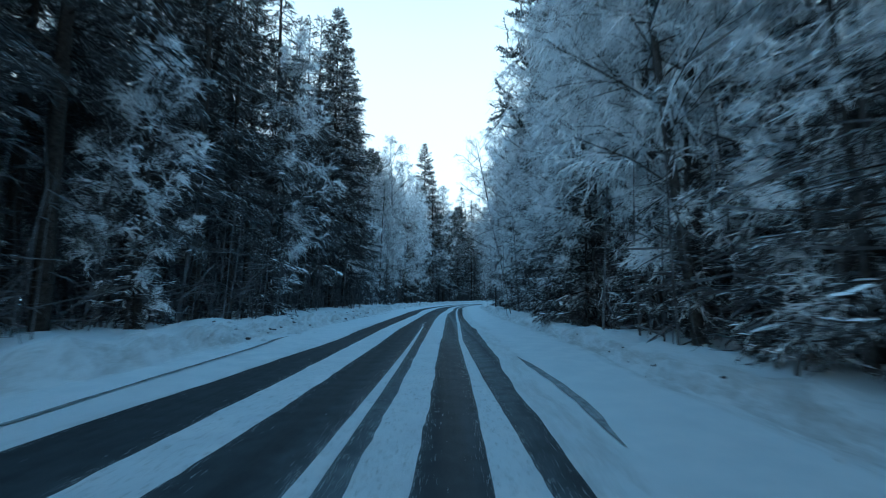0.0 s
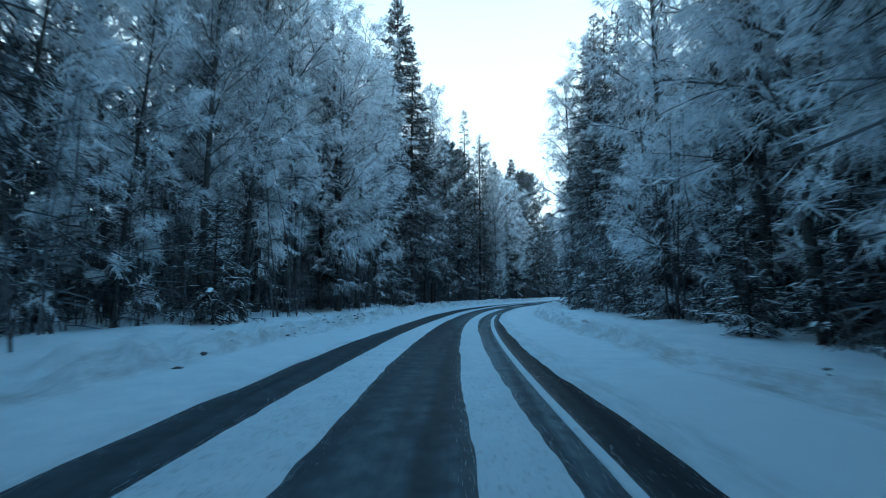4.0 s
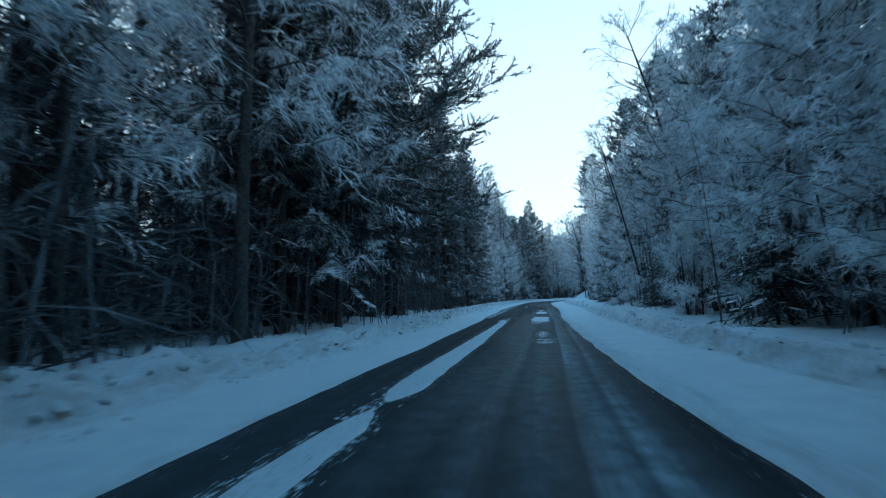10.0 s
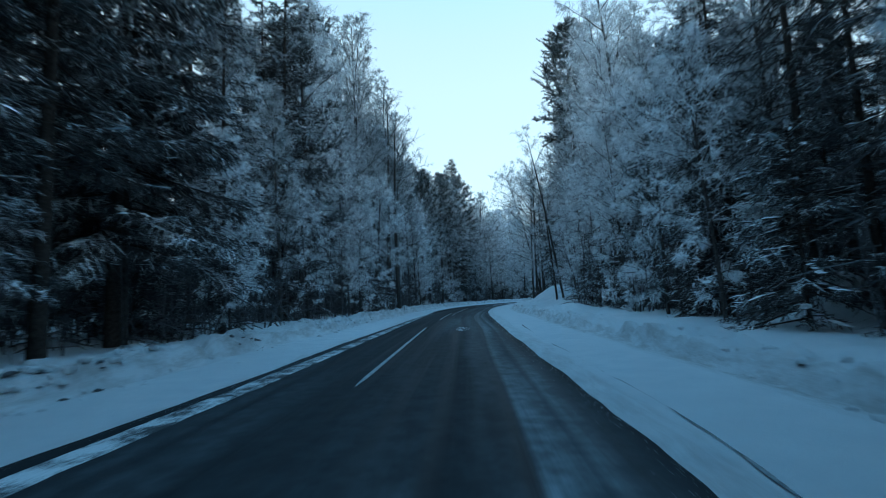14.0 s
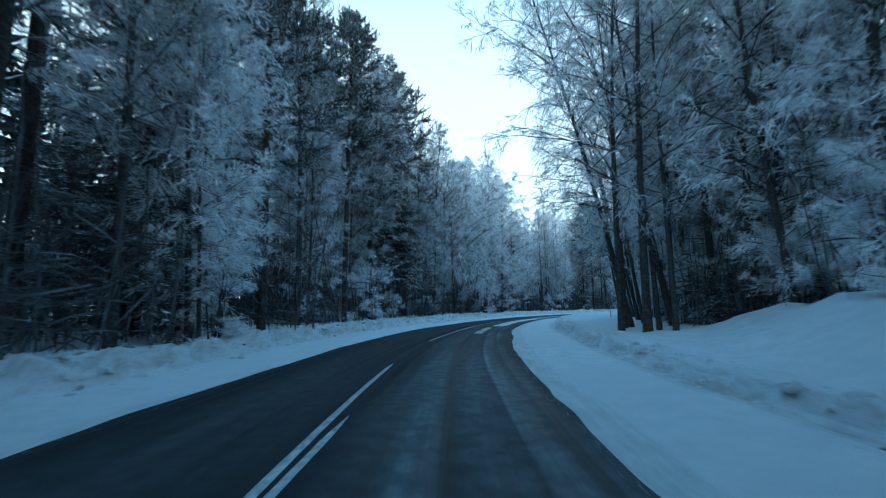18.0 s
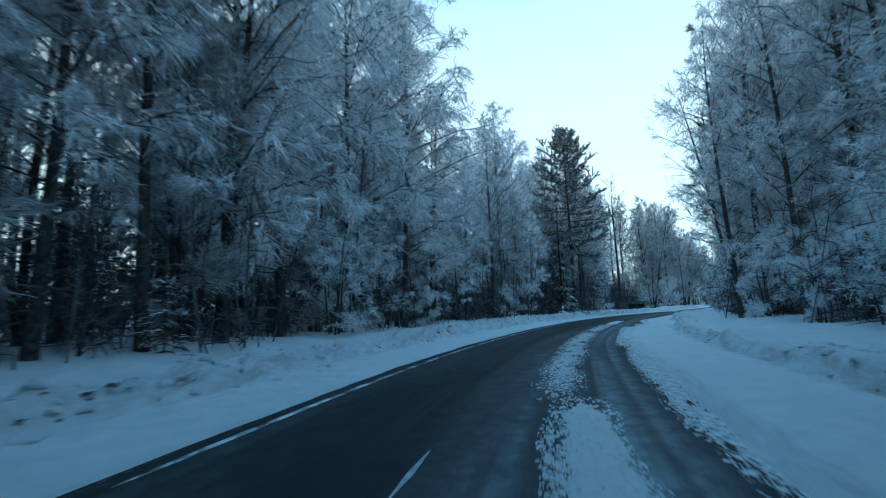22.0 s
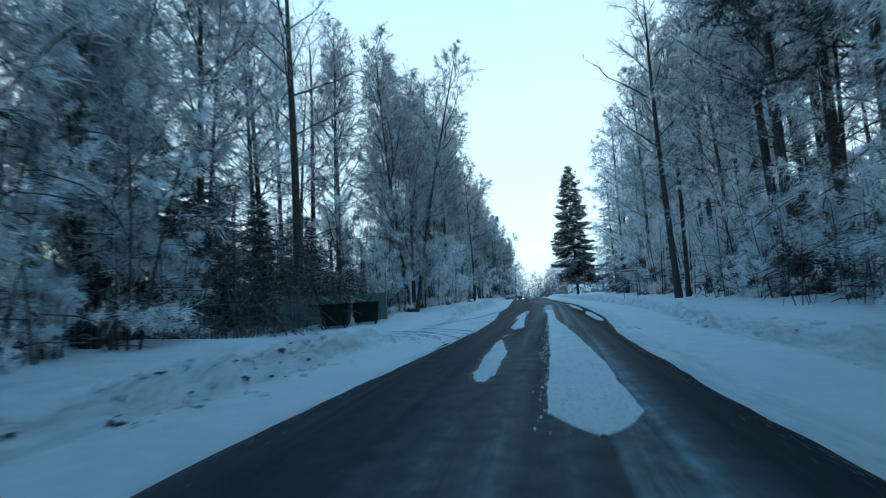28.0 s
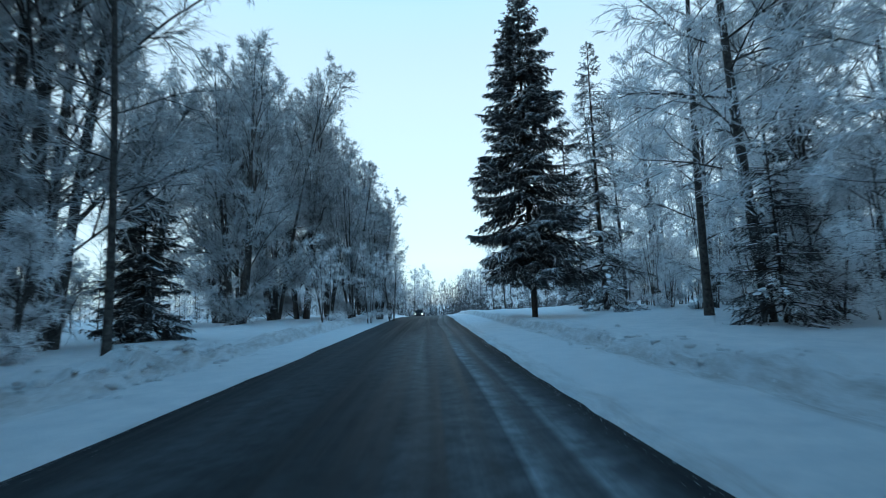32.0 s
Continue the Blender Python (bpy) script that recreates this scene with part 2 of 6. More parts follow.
class Heap:
    """Gathers pieces into one pair of arrays."""

    def __init__(self):
        self.v, self.f, self.n = [], [], 0

    def add(self, v, f):
        self.v.append(np.asarray(v, np.float32))
        self.f.append(np.asarray(f, np.int64) + self.n)
        self.n += len(v)

    def arrays(self):
        return np.concatenate(self.v), np.concatenate(self.f)


def unit(a):
    return a / (np.linalg.norm(a, axis=-1, keepdims=True) + 1e-9)


def ribbons(points, widths, side):
    """Flat tapering blades along n lines of k points."""
    n, k, _ = points.shape
    off = side[:, None, :] * widths[..., None] * 0.5
    v = np.stack([points - off, points + off], 2).reshape(-1, 3)
    i = (np.arange(n)[:, None] * 2 * k + np.arange(k - 1)[None] * 2).ravel()
    f = np.concatenate([np.stack([i, i + 1, i + 3], 1), np.stack([i, i + 3, i + 2], 1)])
    return v, f


def tubes(points, radii, sides=3):
    """Round tapering limbs along n lines of k points."""
    n, k, _ = points.shape
    d = unit(np.gradient(points, axis=1))
    ref = np.where(np.abs(d[..., 2:3]) > 0.9, np.array([1.0, 0, 0]), np.array([0, 0, 1.0]))
    a = unit(np.cross(d, ref))
    b = np.cross(d, a)
    th = np.arange(sides) * 2 * np.pi / sides
    ring = a[:, :, None] * np.cos(th)[:, None] + b[:, :, None] * np.sin(th)[:, None]
    v = (points[:, :, None] + ring * radii[:, :, None, None]).reshape(-1, 3)
    i, j, s = np.meshgrid(np.arange(n), np.arange(k - 1), np.arange(sides), indexing="ij")
    p0 = (i * k + j) * sides + s
    p1 = (i * k + j) * sides + (s + 1) % sides
    q0, q1 = p0 + sides, p1 + sides
    p0, p1, q0, q1 = (x.ravel() for x in (p0, p1, q0, q1))
    return v, np.concatenate([np.stack([p0, p1, q1], 1), np.stack([p0, q1, q0], 1)])


# ---- the road's line ----
T_ROW = np.array([r[0] for r in PATH])
fine_t = np.arange(0, 32.001, 0.02)
line_x = np.interp(fine_t, T_ROW, [r[1] for r in PATH])
line_y = np.interp(fine_t, T_ROW, [r[2] for r in PATH])
soft = np.hanning(41) / np.hanning(41).sum()


def eased(a):
    return np.convolve(np.pad(a, 20, mode="reflect", reflect_type="odd"), soft, "valid")


line_x, line_y = eased(line_x), eased(line_y)
END_TURN = radians(-71.0)
back, ahead = np.arange(-60, 0, 0.25), np.arange(0.25, 420, 0.25)
line_x = np.concatenate([line_x[0] + back * 0, line_x, line_x[-1] - math.sin(END_TURN) * ahead])
line_y = np.concatenate([line_y[0] + back, line_y, line_y[-1] + math.cos(END_TURN) * ahead])
line_s = np.concatenate([[0], np.cumsum(np.hypot(np.diff(line_x), np.diff(line_y)))])
line_s -= line_s[len(back)]
step_s = np.arange(-55.0, 700.0, 0.25)
step_x, step_y = np.interp(step_s, line_s, line_x), np.interp(step_s, line_s, line_y)
turn = np.unwrap(np.arctan2(np.gradient(step_y), np.gradient(step_x)))
wide = np.hanning(49) / np.hanning(49).sum()
turn = np.convolve(np.pad(turn, 24, mode="edge"), wide, "valid")


def at(s, u):
    """The place s metres along the way and u metres to the right of it."""
    s, u = np.asarray(s, float), np.asarray(u, float)
    a = np.interp(s, step_s, turn)
    return np.interp(s, step_s, step_x) + u * np.sin(a), np.interp(s, step_s, step_y) - u * np.cos(a)


def fall(s):
    """The road dips beyond a low crest."""
    d = np.clip(np.asarray(s, float) - 396, 0, None)
    return -np.where(d < 36, 0.00055 * d * d, 0.0396 * d - 0.7128)


def table(s, rows):
    return np.interp(s, [r[0] for r in rows], [r[1] for r in rows])


LEFT_EDGE = [(-60, -3.8), (3, -3.95), (15, -3.45), (38, -3.2), (49, -3.15), (71, -3.0), (86, -3.4), (107, -3.4), (118, -3.2), (132, -3.2), (142, -3.4), (148, -3.8), (154, -3.95), (165, -4.2),
             (185, -3.95), (200, -3.75), (210, -4.25), (222, -4.45), (232, -4.4), (243, -3.85), (266, -3.95), (278, -3.95), (290, -3.95), (303, -3.7), (328, -2.85), (334, -2.65), (342, -2.9), (349, -3.5), (362, -3.65), (700, -3.7)]
RIGHT_EDGE = [(-60, 1.05), (5, 1.08), (20, 1.35), (38, 1.55), (49, 1.9), (62, 1.6), (72, 1.36), (95, 1.25), (107, 1.5), (119, 1.75), (130, 1.42), (142, 1.25), (153, 1.5), (165, 1.6), (198, 1.49), (210, 1.48), (227, 1.75), (232, 1.65), (247, 1.65),
              (254, 1.7), (259, 1.9), (266, 1.75), (272, 1.45), (276, 1.45), (280, 1.58), (282.5, 1.9), (285, 2.15), (288, 1.85), (290, 1.56), (292, 1.6), (300, 2.15), (312, 2.3), (331, 1.9), (339, 2.35), (350, 2.3), (356, 2.2), (362, 1.97), (370, 1.75), (700, 1.6)]


def wobble(s, seed, size=1.0):
    """A ragged edge, in metres."""
    r = np.random.RandomState(seed)
    out = np.zeros_like(s)
    for wave, amp in ((9.0, 0.10), (3.1, 0.06), (1.1, 0.04), (0.5, 0.025)):
        x = np.arange(-70, 720, wave)
        out += amp * np.interp(s, x, r.uniform(-1, 1, len(x)))
    return out * size


def lumps(x, y, scale, seed):
    """Smooth value noise on a lattice."""
    r = np.random.RandomState(seed)
    g = r.uniform(-1, 1, (256, 256))
    fx, fy = x / scale, y / scale
    ix, iy = np.floor(fx).astype(int), np.floor(fy).astype(int)
    tx, ty = fx - ix, fy - iy
    tx, ty = tx * tx * (3 - 2 * tx), ty * ty * (3 - 2 * ty)
    a, b = g[ix % 256, iy % 256], g[(ix + 1) % 256, iy % 256]
    c, d = g[ix % 256, (iy + 1) % 256], g[(ix + 1) % 256, (iy + 1) % 256]
    return (a * (1 - tx) + b * tx) * (1 - ty) + (c * (1 - tx) + d * tx) * ty


FRONT_LEFT = [(-60, -8), (14, -8.0), (47, -9.0), (62, -9.0), (75, -7.5), (83, -7.3), (110, -7.0), (117, -6.2), (141, -7.4), (160, -8.2), (203, -7.0), (226, -8.2),
              (248, -9.5), (278, -10), (296, -9.5), (306, -7.2), (318, -9.5), (328, -11.5), (345, -10.5), (358, -8.8), (372, -9), (400, -8.5), (700, -9)]
FRONT_RIGHT = [(-60, 5.0), (15, 4.8), (38, 5.9), (44, 5.8), (60, 7.9), (84, 7.0), (118, 7.2), (144, 6.6), (174, 7.6), (204, 9.4), (231, 10.2), (250, 10.0),
               (260, 10.2), (285, 8.2), (312, 7.6), (322, 8.5), (352, 10), (366, 9.0), (372, 10), (378, 15), (420, 17), (700, 14)]


def ground_z(s, u):
    """Height of the snow beside the road."""
    s, u = np.asarray(s, float), np.asarray(u, float)
    x, y = at(s, u)
    le, ri = table(s, LEFT_EDGE) + wobble(s, 3, 0.8), table(s, RIGHT_EDGE) + wobble(s, 4, 0.8)
    d = np.where(u < (le + ri) / 2, le - u, u - ri)
    fl, fr = -table(s, FRONT_LEFT), table(s, FRONT_RIGHT)
    far = np.where(u < 0, -u - fl, u - fr)
    z = np.where(d < 0, -0.03, 0.0)
    out = np.clip(d, 0, None)
    edge = 0.035 * np.clip(out / 0.12, 0, 1)
    open_side = np.where(u < 0, np.clip(np.minimum(s - 329, 343 - s) / 2.0, 0, 1), 0)
    # a smooth shoulder, then the cut edge of older snow with a lumpy crest behind it
    cut = np.where(u < 0, 1.75, 2.25) + wobble(s, 8, 1.2)
    step = np.clip((out - cut) / 0.24, 0, 1)
    step = step * step * (3 - 2 * step) * (1 - open_side)
    crest = np.exp(-((out - cut - 0.55) / 0.75) ** 2)
    rough = lumps(x, y, 0.6, 11) * 0.15 + np.abs(lumps(x, y, 0.34, 12)) * 0.2 - 0.07
    rough *= np.where(u < 0, 0.75, 0.3 + 0.45 * np.clip(np.minimum(s - 128, 206 - s) / 10, 0, 1))
    z = z + edge + 0.06 * np.clip(out / 2, 0, 1) + step * (0.24 + 0.12 * lumps(x, y, 1.5, 14) + 0.1 * crest + rough * (0.25 + 1.3 * crest))
    turning = np.hypot(s - 328.6, u + 7.2)
    z -= 0.055 * np.clip(np.sin(turning * 9.0 + 1.2 * lumps(x, y, 1.4, 17)), -0.3, 1) * np.clip(np.minimum(turning - 2.2, 6.2 - turning), 0, 1) * np.clip((u + 8.5) / 2, 0, 1) * np.clip((s - 327.5) / 2, 0, 1) * (u < -2.6)
    forest = np.clip((far + 1.5) / 4, 0, 1)
    z += forest * (0.10 + 0.22 * lumps(x, y, 3.0, 15) + 0.05 * lumps(x, y, 0.7, 16)) + np.clip(out - 2, 0, 40) * 0.008
    # the heap of ploughed snow and the hummocks behind it
    for hs, hu, hz, w in HEAPS:
        dx, dy = s - hs, u - hu
        z += hz * np.exp(-(dx * dx + dy * dy * 1.4) / (w * w)) * (1 + 0.08 * lumps(x, y, 0.7, 21))
    return z + fall(s)


HEAPS = [(209.5, 7.6, 1.55, 2.1), (208.3, 10.2, 1.45, 2.4), (213.5, 8.6, 0.9, 2.2), (204, 9.2, 0.9, 2.4), (200, 8.2, 0.5, 2.2), (217.5, 9.6, 1.2, 2.6), (222, 10.6, 0.9, 2.4), (14.5, -6.8, 0.35, 1.6),
         (172.6, 8.7, 0.8, 0.9), (173.6, 9.3, 0.55, 0.8), (186, 5.6, 0.35, 1.5), (50, -9.3, 0.3, 2.0), (351, -8.0, 0.35, 2.2), (358, -7.4, 0.3, 1.8)]


def sheet(name, s, cols, mat, height, smooth=True):
    """A strip of faces: stations s by columns of u."""
    n, k = len(s), cols.shape[1]
    ss = np.repeat(s[:, None], k, 1)
    x, y = at(ss, cols)
    v = np.stack([x, y, height(ss, cols)], -1).reshape(-1, 3)
    i, j = np.meshgrid(np.arange(n - 1), np.arange(k - 1), indexing="ij")
    a = (i * k + j).ravel()
    f = np.stack([a, a + 1, a + k + 1, a + k], 1)
    return mesh_of(name, v, f, mat, smooth, np.stack([cols, ss], -1).reshape(-1, 2))


# road
s_road = np.arange(-50, 690, 0.5)
cols = np.linspace(0, 1, 13)[None] * 9.4 - 5.6 + 0 * s_road[:, None]
road = tagged(new("road", sheet("road", s_road, cols, ASPHALT, lambda s, u: 0.012 - 0.006 * np.abs(u + 1.0) + fall(s))), "narrow dark asphalt road, half bare, between snow banks", "road", kind="structure")

# snow-covered ground on both sides, down to the road's edge
ground, ground_map = Heap(), []
for sign in (-1, 1):
    s_g = np.concatenate([np.arange(-30, 372, 0.22), np.arange(372, 690, 1.5)])
    edge = table(s_g, LEFT_EDGE if sign < 0 else RIGHT_EDGE) + wobble(s_g, 3 if sign < 0 else 4, 0.8)
    out = np.concatenate([[-0.12, 0, 0.06, 0.13], np.arange(0.3, 5.0, 0.13), np.geomspace(5.0, 90, 28)])
    cols = edge[:, None] + sign * out[None]
    k = cols.shape[1]
    ss = np.repeat(s_g[:, None], k, 1)
    x, y = at(ss, cols)
    z = ground_z(ss, cols)
    z[:, 0], z[:, 1] = -0.05 + fall(s_g), 0.012 + fall(s_g)
    z[:, -1] = -14.0
    i, j = np.meshgrid(np.arange(len(s_g) - 1), np.arange(k - 1), indexing="ij")
    a = (i * k + j).ravel()
    quad = np.stack([a, a + 1, a + k + 1, a + k], 1)
    ground.add(np.stack([x, y, z], -1).reshape(-1, 3), quad if sign > 0 else quad[:, ::-1])
    # the map follows the wavering cut edge of the older snow
    ground_map.append(np.stack([out[None] - wobble(s_g, 8, 1.2)[:, None] - (0.35 if sign > 0 else 0.0), ss + 500 * sign], -1).reshape(-1, 2))
g = np.linspace(-1, 1, 41)
gx, gy = np.meshgrid(np.sign(g) * np.abs(g) ** 2 * 2600 + 120, np.sign(g) * np.abs(g) ** 2 * 2600 + 220, indexing="ij")
i, j = np.meshgrid(np.arange(40), np.arange(40), indexing="ij")
a = (i * 41 + j).ravel()
ground.add(np.stack([gx, gy, np.full_like(gx, -13.0)], -1).reshape(-1, 3), np.stack([a, a + 41, a + 42, a + 1], 1))
gv, gf = ground.arrays()
ground_map.append(np.full((gx.size, 2), 90.0))
tagged(new("ground", mesh_of("ground", gv, gf, SNOW, True, np.concatenate(ground_map))), "deep snow over the verges and the forest floor", "ground", kind="structure")


# ---- snow left on the road ----
grains = []
fleck_rng = np.random.RandomState(55)


def strip(name, label, rows, mat, thick=0.012, seed=0, rag=0.5, kind="structure", taper=0.9):
    """A low ridge of snow along the road: rows of s, left and right edge."""
    s0, s1 = rows[0][0], rows[-1][0]
    s = np.arange(s0, s1 + 0.01, 0.05 if s1 - s0 < 60 else 0.1)
    l = np.interp(s, [r[0] for r in rows], [r[1] for r in rows])
    r = np.interp(s, [q[0] for q in rows], [q[2] for q in rows])
    size = rag * np.clip((r - l) / 0.5, 0.15, 1)
    l, r = l + (wobble(s, seed + 40, 1) + np.interp(s, np.arange(-70, 720, 0.22), np.random.RandomState(seed).uniform(-0.045, 0.045, 3591))) * size, r + (wobble(s, seed + 41, 1) + np.interp(s, np.arange(-70, 720, 0.22), np.random.RandomState(seed + 1).uniform(-0.045, 0.045, 3591))) * size
    end = np.clip(np.minimum(s - s0, s1 - s) / taper + wobble(s, seed + 45, 2.0) * rag * (np.minimum(s - s0, s1 - s) < 1.5 * taper), 0.02, 1) ** 0.7
    mid = (l + r) / 2
    l, r = mid + (l - mid) * end, mid + (r - mid) * end
    q = np.array([0, 0.06, 0.25, 0.5, 0.75, 0.94, 1])
    cols = l[:, None] + (r - l)[:, None] * q[None]
    up = np.array([-0.3, 0.75, 0.95, 1, 0.95, 0.75, -0.3]) * thick

    def height(ss, u):
        x, y = at(ss, u)
        return 0.016 - 0.006 * np.abs(u + 1.0) + up[None] + lumps(x, y, 0.3, 31) * thick * 0.25 * (up[None] > 0)

    if name != "road_line":
        for a, w in ((l, -1), (r, 1)):
            n = int(min(s1, 372) - max(s0, -15)) * 80
            if n > 0:
                gs = fleck_rng.uniform(max(s0, -15), min(s1, 372), n)
                gu = np.interp(gs, s, a) + w * (fleck_rng.exponential(0.05, n) - 0.025)
                grains.append((gs, gu, fleck_rng.gamma(2.0, 0.0016, n) + 0.002))
    return tagged(new(name, sheet(name, s, cols, mat, height)), label, "snow", kind=kind)


CRUST = plain_material("snow_crust", (0.30, 0.31, 0.32), (0.70, 0.72, 0.74), 8, 0.85, 0.4)


def fleck_arrays(s, u, size, lift=0.016):
    """Flat irregular crusts of snow lying on the asphalt."""
    n = len(s)
    x, y = at(s, u)
    t = np.interp(s, step_s, turn)
    th = np.arange(7) * 2 * np.pi / 7
    r = size[:, None] * fleck_rng.uniform(0.45, 1.35, (n, 7))
    du, dv = r * np.cos(th) * fleck_rng.uniform(1.0, 2.2, (n, 1)), r * np.sin(th) * fleck_rng.uniform(0.5, 1.0, (n, 1))
    px, py = x[:, None] + du * np.cos(t)[:, None] + dv * np.sin(t)[:, None], y[:, None] + du * np.sin(t)[:, None] - dv * np.cos(t)[:, None]
    z = (lift - 0.006 * np.abs(u + 1.0))[:, None]
    ring = np.stack([px, py, z + 0 * px - 0.008], -1)
    top = np.stack([x, y, z[:, 0] + 0.004 + size * 0.05], -1)
    v = np.concatenate([ring, top[:, None]], 1).reshape(-1, 3)
    b, j = np.arange(n)[:, None] * 8, np.arange(7)[None]
    return v, np.stack([(b + (j + 1) % 7).ravel(), (b + j).ravel(), np.repeat(b.ravel() + 7, 7)], 1)


def speckle(a, b, l, r, dense, holes=0.3, mat=None):
    """A patch of crusts, thick in its middle and thin round its edge."""
    n = int((b - a) * (r - l) * dense)
    s, q = fleck_rng.uniform(a, b, n), np.clip(fleck_rng.normal(0.5, 0.24, n), -0.1, 1.1) if mat is None else fleck_rng.beta(1.6, 1.6, n)
    keep = (lumps(s * 1.0, q * 1.6, 0.55, 71) + 0.6 * lumps(s, q * 4, 0.22, 72) > -holes) & (fleck_rng.rand(n) < np.clip(np.minimum(s - a, b - s) / (0.22 * (b - a)) + 0.08, 0, 1))
    s, q = s[keep], q[keep]
    q = 0.5 + (q - 0.5) * np.clip(0.75 + np.minimum(s - a, b - s) / 1.0, 0, 1) + 0.12 * lumps(s, s * 0 + l, 0.8, 73)
    v, f = fleck_arrays(s, l + (r - l) * q, fleck_rng.gamma(2.0, 0.0075, len(s)) + 0.009)
    tagged(new("snow_patch", mesh_of("snow_patch", v, f, mat or CRUST)), "speckled snow crusts worn through to the asphalt", "snow", kind="stuff")


strip("snow_strip", "long packed snow strip along the road's middle", [(-50, -2.73, -2.08), (3, -2.73, -2.08), (20, -2.6, -1.85), (38, -2.0, -1.42), (49, -2.27, -1.22), (71, -1.92, -1.25), (86, -2.2, -1.5), (95, -2.1, -1.55), (107, -2.31, -1.74), (121, -2.23, -1.74)], ROAD_SNOW, seed=1, rag=0.35)
strip("snow_strip", "packed snow strip along the road's middle", [(121.4, -2.23, -1.7), (130, -2.12, -1.57), (142, -2.1, -1.8)], ROAD_SNOW, seed=2, rag=0.4)
strip("snow_strip", "thin snow line beside the middle strip", [(98, -2.8, -2.6), (107, -2.63, -2.49), (116, -2.65, -2.55)], WORN, seed=3, rag=0.3)
strip("snow_strip", "narrow snow strip fading out on the asphalt", [(-50, -1.12, -0.9), (3, -1.11, -0.92), (14, -1.0, -0.9), (22, -0.95, -0.9)], ROAD_SNOW, seed=4, rag=0.2)
strip("snow_strip", "packed snow strip between the wheel tracks", [(-50, -0.68, -0.27), (3, -0.68, -0.27), (14, -0.68, -0.12), (25, -0.5, 0.15), (38, -0.19, 0.43), (49, 0.2, 0.85), (58, 0.0, 0.6), (71, -0.24, 0.34), (80, -0.3, 0.32), (88.6, -0.35, 0.35)], ROAD_SNOW, seed=5, rag=0.35)
strip("snow_strip", "narrow snow strip along the wheel track", [(-50, 0.3, 0.7), (3, 0.32, 0.74), (8, 0.40, 0.62), (15, 0.45, 0.58), (25, 0.78, 0.92), (38, 1.10, 1.23), (49, 1.2, 1.32), (71, 0.90, 1.05), (76, 0.92, 0.97)], ROAD_SNOW, seed=6, rag=0.2)
for k, (a, b, l, r, worn) in enumerate([(95.8, 104, -0.43, 0.25, 1), (109, 111.5, -0.2, 0.15, 1), (113, 116, -0.4, 0.3, 1), (129, 130.5, -0.1, 0.55, 1), (130.5, 134, 0.0, 0.42, 1), (138.8, 140, -0.4, 0.4, 1), (140.4, 146.4, -0.47, 0.42, 0), (151.5, 153, -0.41, 0.27, 0),
                                        (152.6, 155.4, -0.45, 0.3, 0), (155.2, 161.5, -0.35, 0.2, 1), (180, 182.5, -0.5, 0.0, 1), (229, 236.4, -0.3, 0.1, 1), (238, 258, -0.2, 0.64, 0), (257.6, 276, -0.42, 0.33, 1), (276, 284, -0.35, 0.32, 1),
                                        (284, 290.8, -0.27, 0.36, 0)]):
    if worn:
        speckle(a, b, l, r, 1300 if a > 228 else 480, 0.5 if a > 228 else 0.25)
        continue
    speckle(a, b, l - 0.04, r + 0.04, 1500, 0.9, ROAD_SNOW)
    strip("snow_patch", "packed snow patch with a ragged edge on the asphalt", [(a + 0.15, l + 0.12, r - 0.1), ((a + b) / 2, l + 0.06, r - 0.06), (b - 0.4, l + 0.16, r - 0.16)], ROAD_SNOW, 0.02, 300 + k, 1.0, taper=0.7)
speckle(344, 359, -0.4, 0.18, 1300, 0.6)
for a, b, l, r in ((254, 263, 1.42, 1.95), (260, 270, 1.5, 1.95), (267, 277, 1.25, 1.6), (276.5, 281, 1.2, 1.6), (282.6, 285.2, 1.65, 2.15)):
    speckle(a, b, l, r, 1700, 0.8)
speckle(321, 346, -0.25, 0.05, 120)
speckle(338, 349, -1.75, -1.3, 500, 0.5)
for a, b, l, r in ((117, 125, -2.3, -1.65), (87, 92, -0.4, 0.4), (139, 145, -2.2, -1.7), (108, 120, -2.45, -2.2), (20, 26, -1.05, -0.85), (72, 80, 0.85, 1.05)):
    speckle(a, b, l, r, 260)
strip("snow_patch", "wedge of worn snow on the asphalt", [(323.6, -1.27, -0.89), (327.1, -1.44, -0.99), (329.9, -1.43, -1.33)], ROAD_SNOW, seed=66, rag=0.7)
strip("snow_patch", "wedge of packed snow on the asphalt", [(333.2, -1.35, -1.15), (334.3, -1.48, -1.0), (338, -1.52, -1.2), (343.6, -1.48, -1.36)], ROAD_SNOW, seed=61, rag=0.4)
strip("snow_patch", "wedge of packed snow on the asphalt", [(339.5, -1.6, -1.45), (341.6, -1.79, -1.34), (346, -1.62, -1.5)], ROAD_SNOW, seed=62, rag=0.4)
strip("snow_strip", "dirty packed snow strip between the wheel tracks", [(321, -0.08, 0.94), (325.2, -0.03, 0.94), (327.1, -0.04, 0.84), (331, -0.1, 0.66), (334, -0.1, 0.5), (338, -0.16, 0.2), (341.6, -0.18, 0.22), (346, -0.25, 0.2), (349, -0.25, 0.15)], ROAD_SNOW, seed=63, rag=0.4)
strip("snow_patch", "long patch of packed snow beside the verge", [(336, 1.85, 2.1), (339, 1.78, 2.12), (341.6, 1.78, 2.12), (344.2, 1.92, 2.08)], ROAD_SNOW, seed=64, rag=0.4)
strip("snow_patch", "long patch of packed snow beside the verge", [(345.6, 1.8, 1.95), (347.5, 1.75, 1.95), (350, 1.6, 2.0), (352.4, 1.52, 1.9), (354.8, 1.5, 1.9), (355.3, 1.66, 1.8), (356.7, 1.52, 1.76), (358, 1.32, 1.42)], ROAD_SNOW, seed=65, rag=0.5)
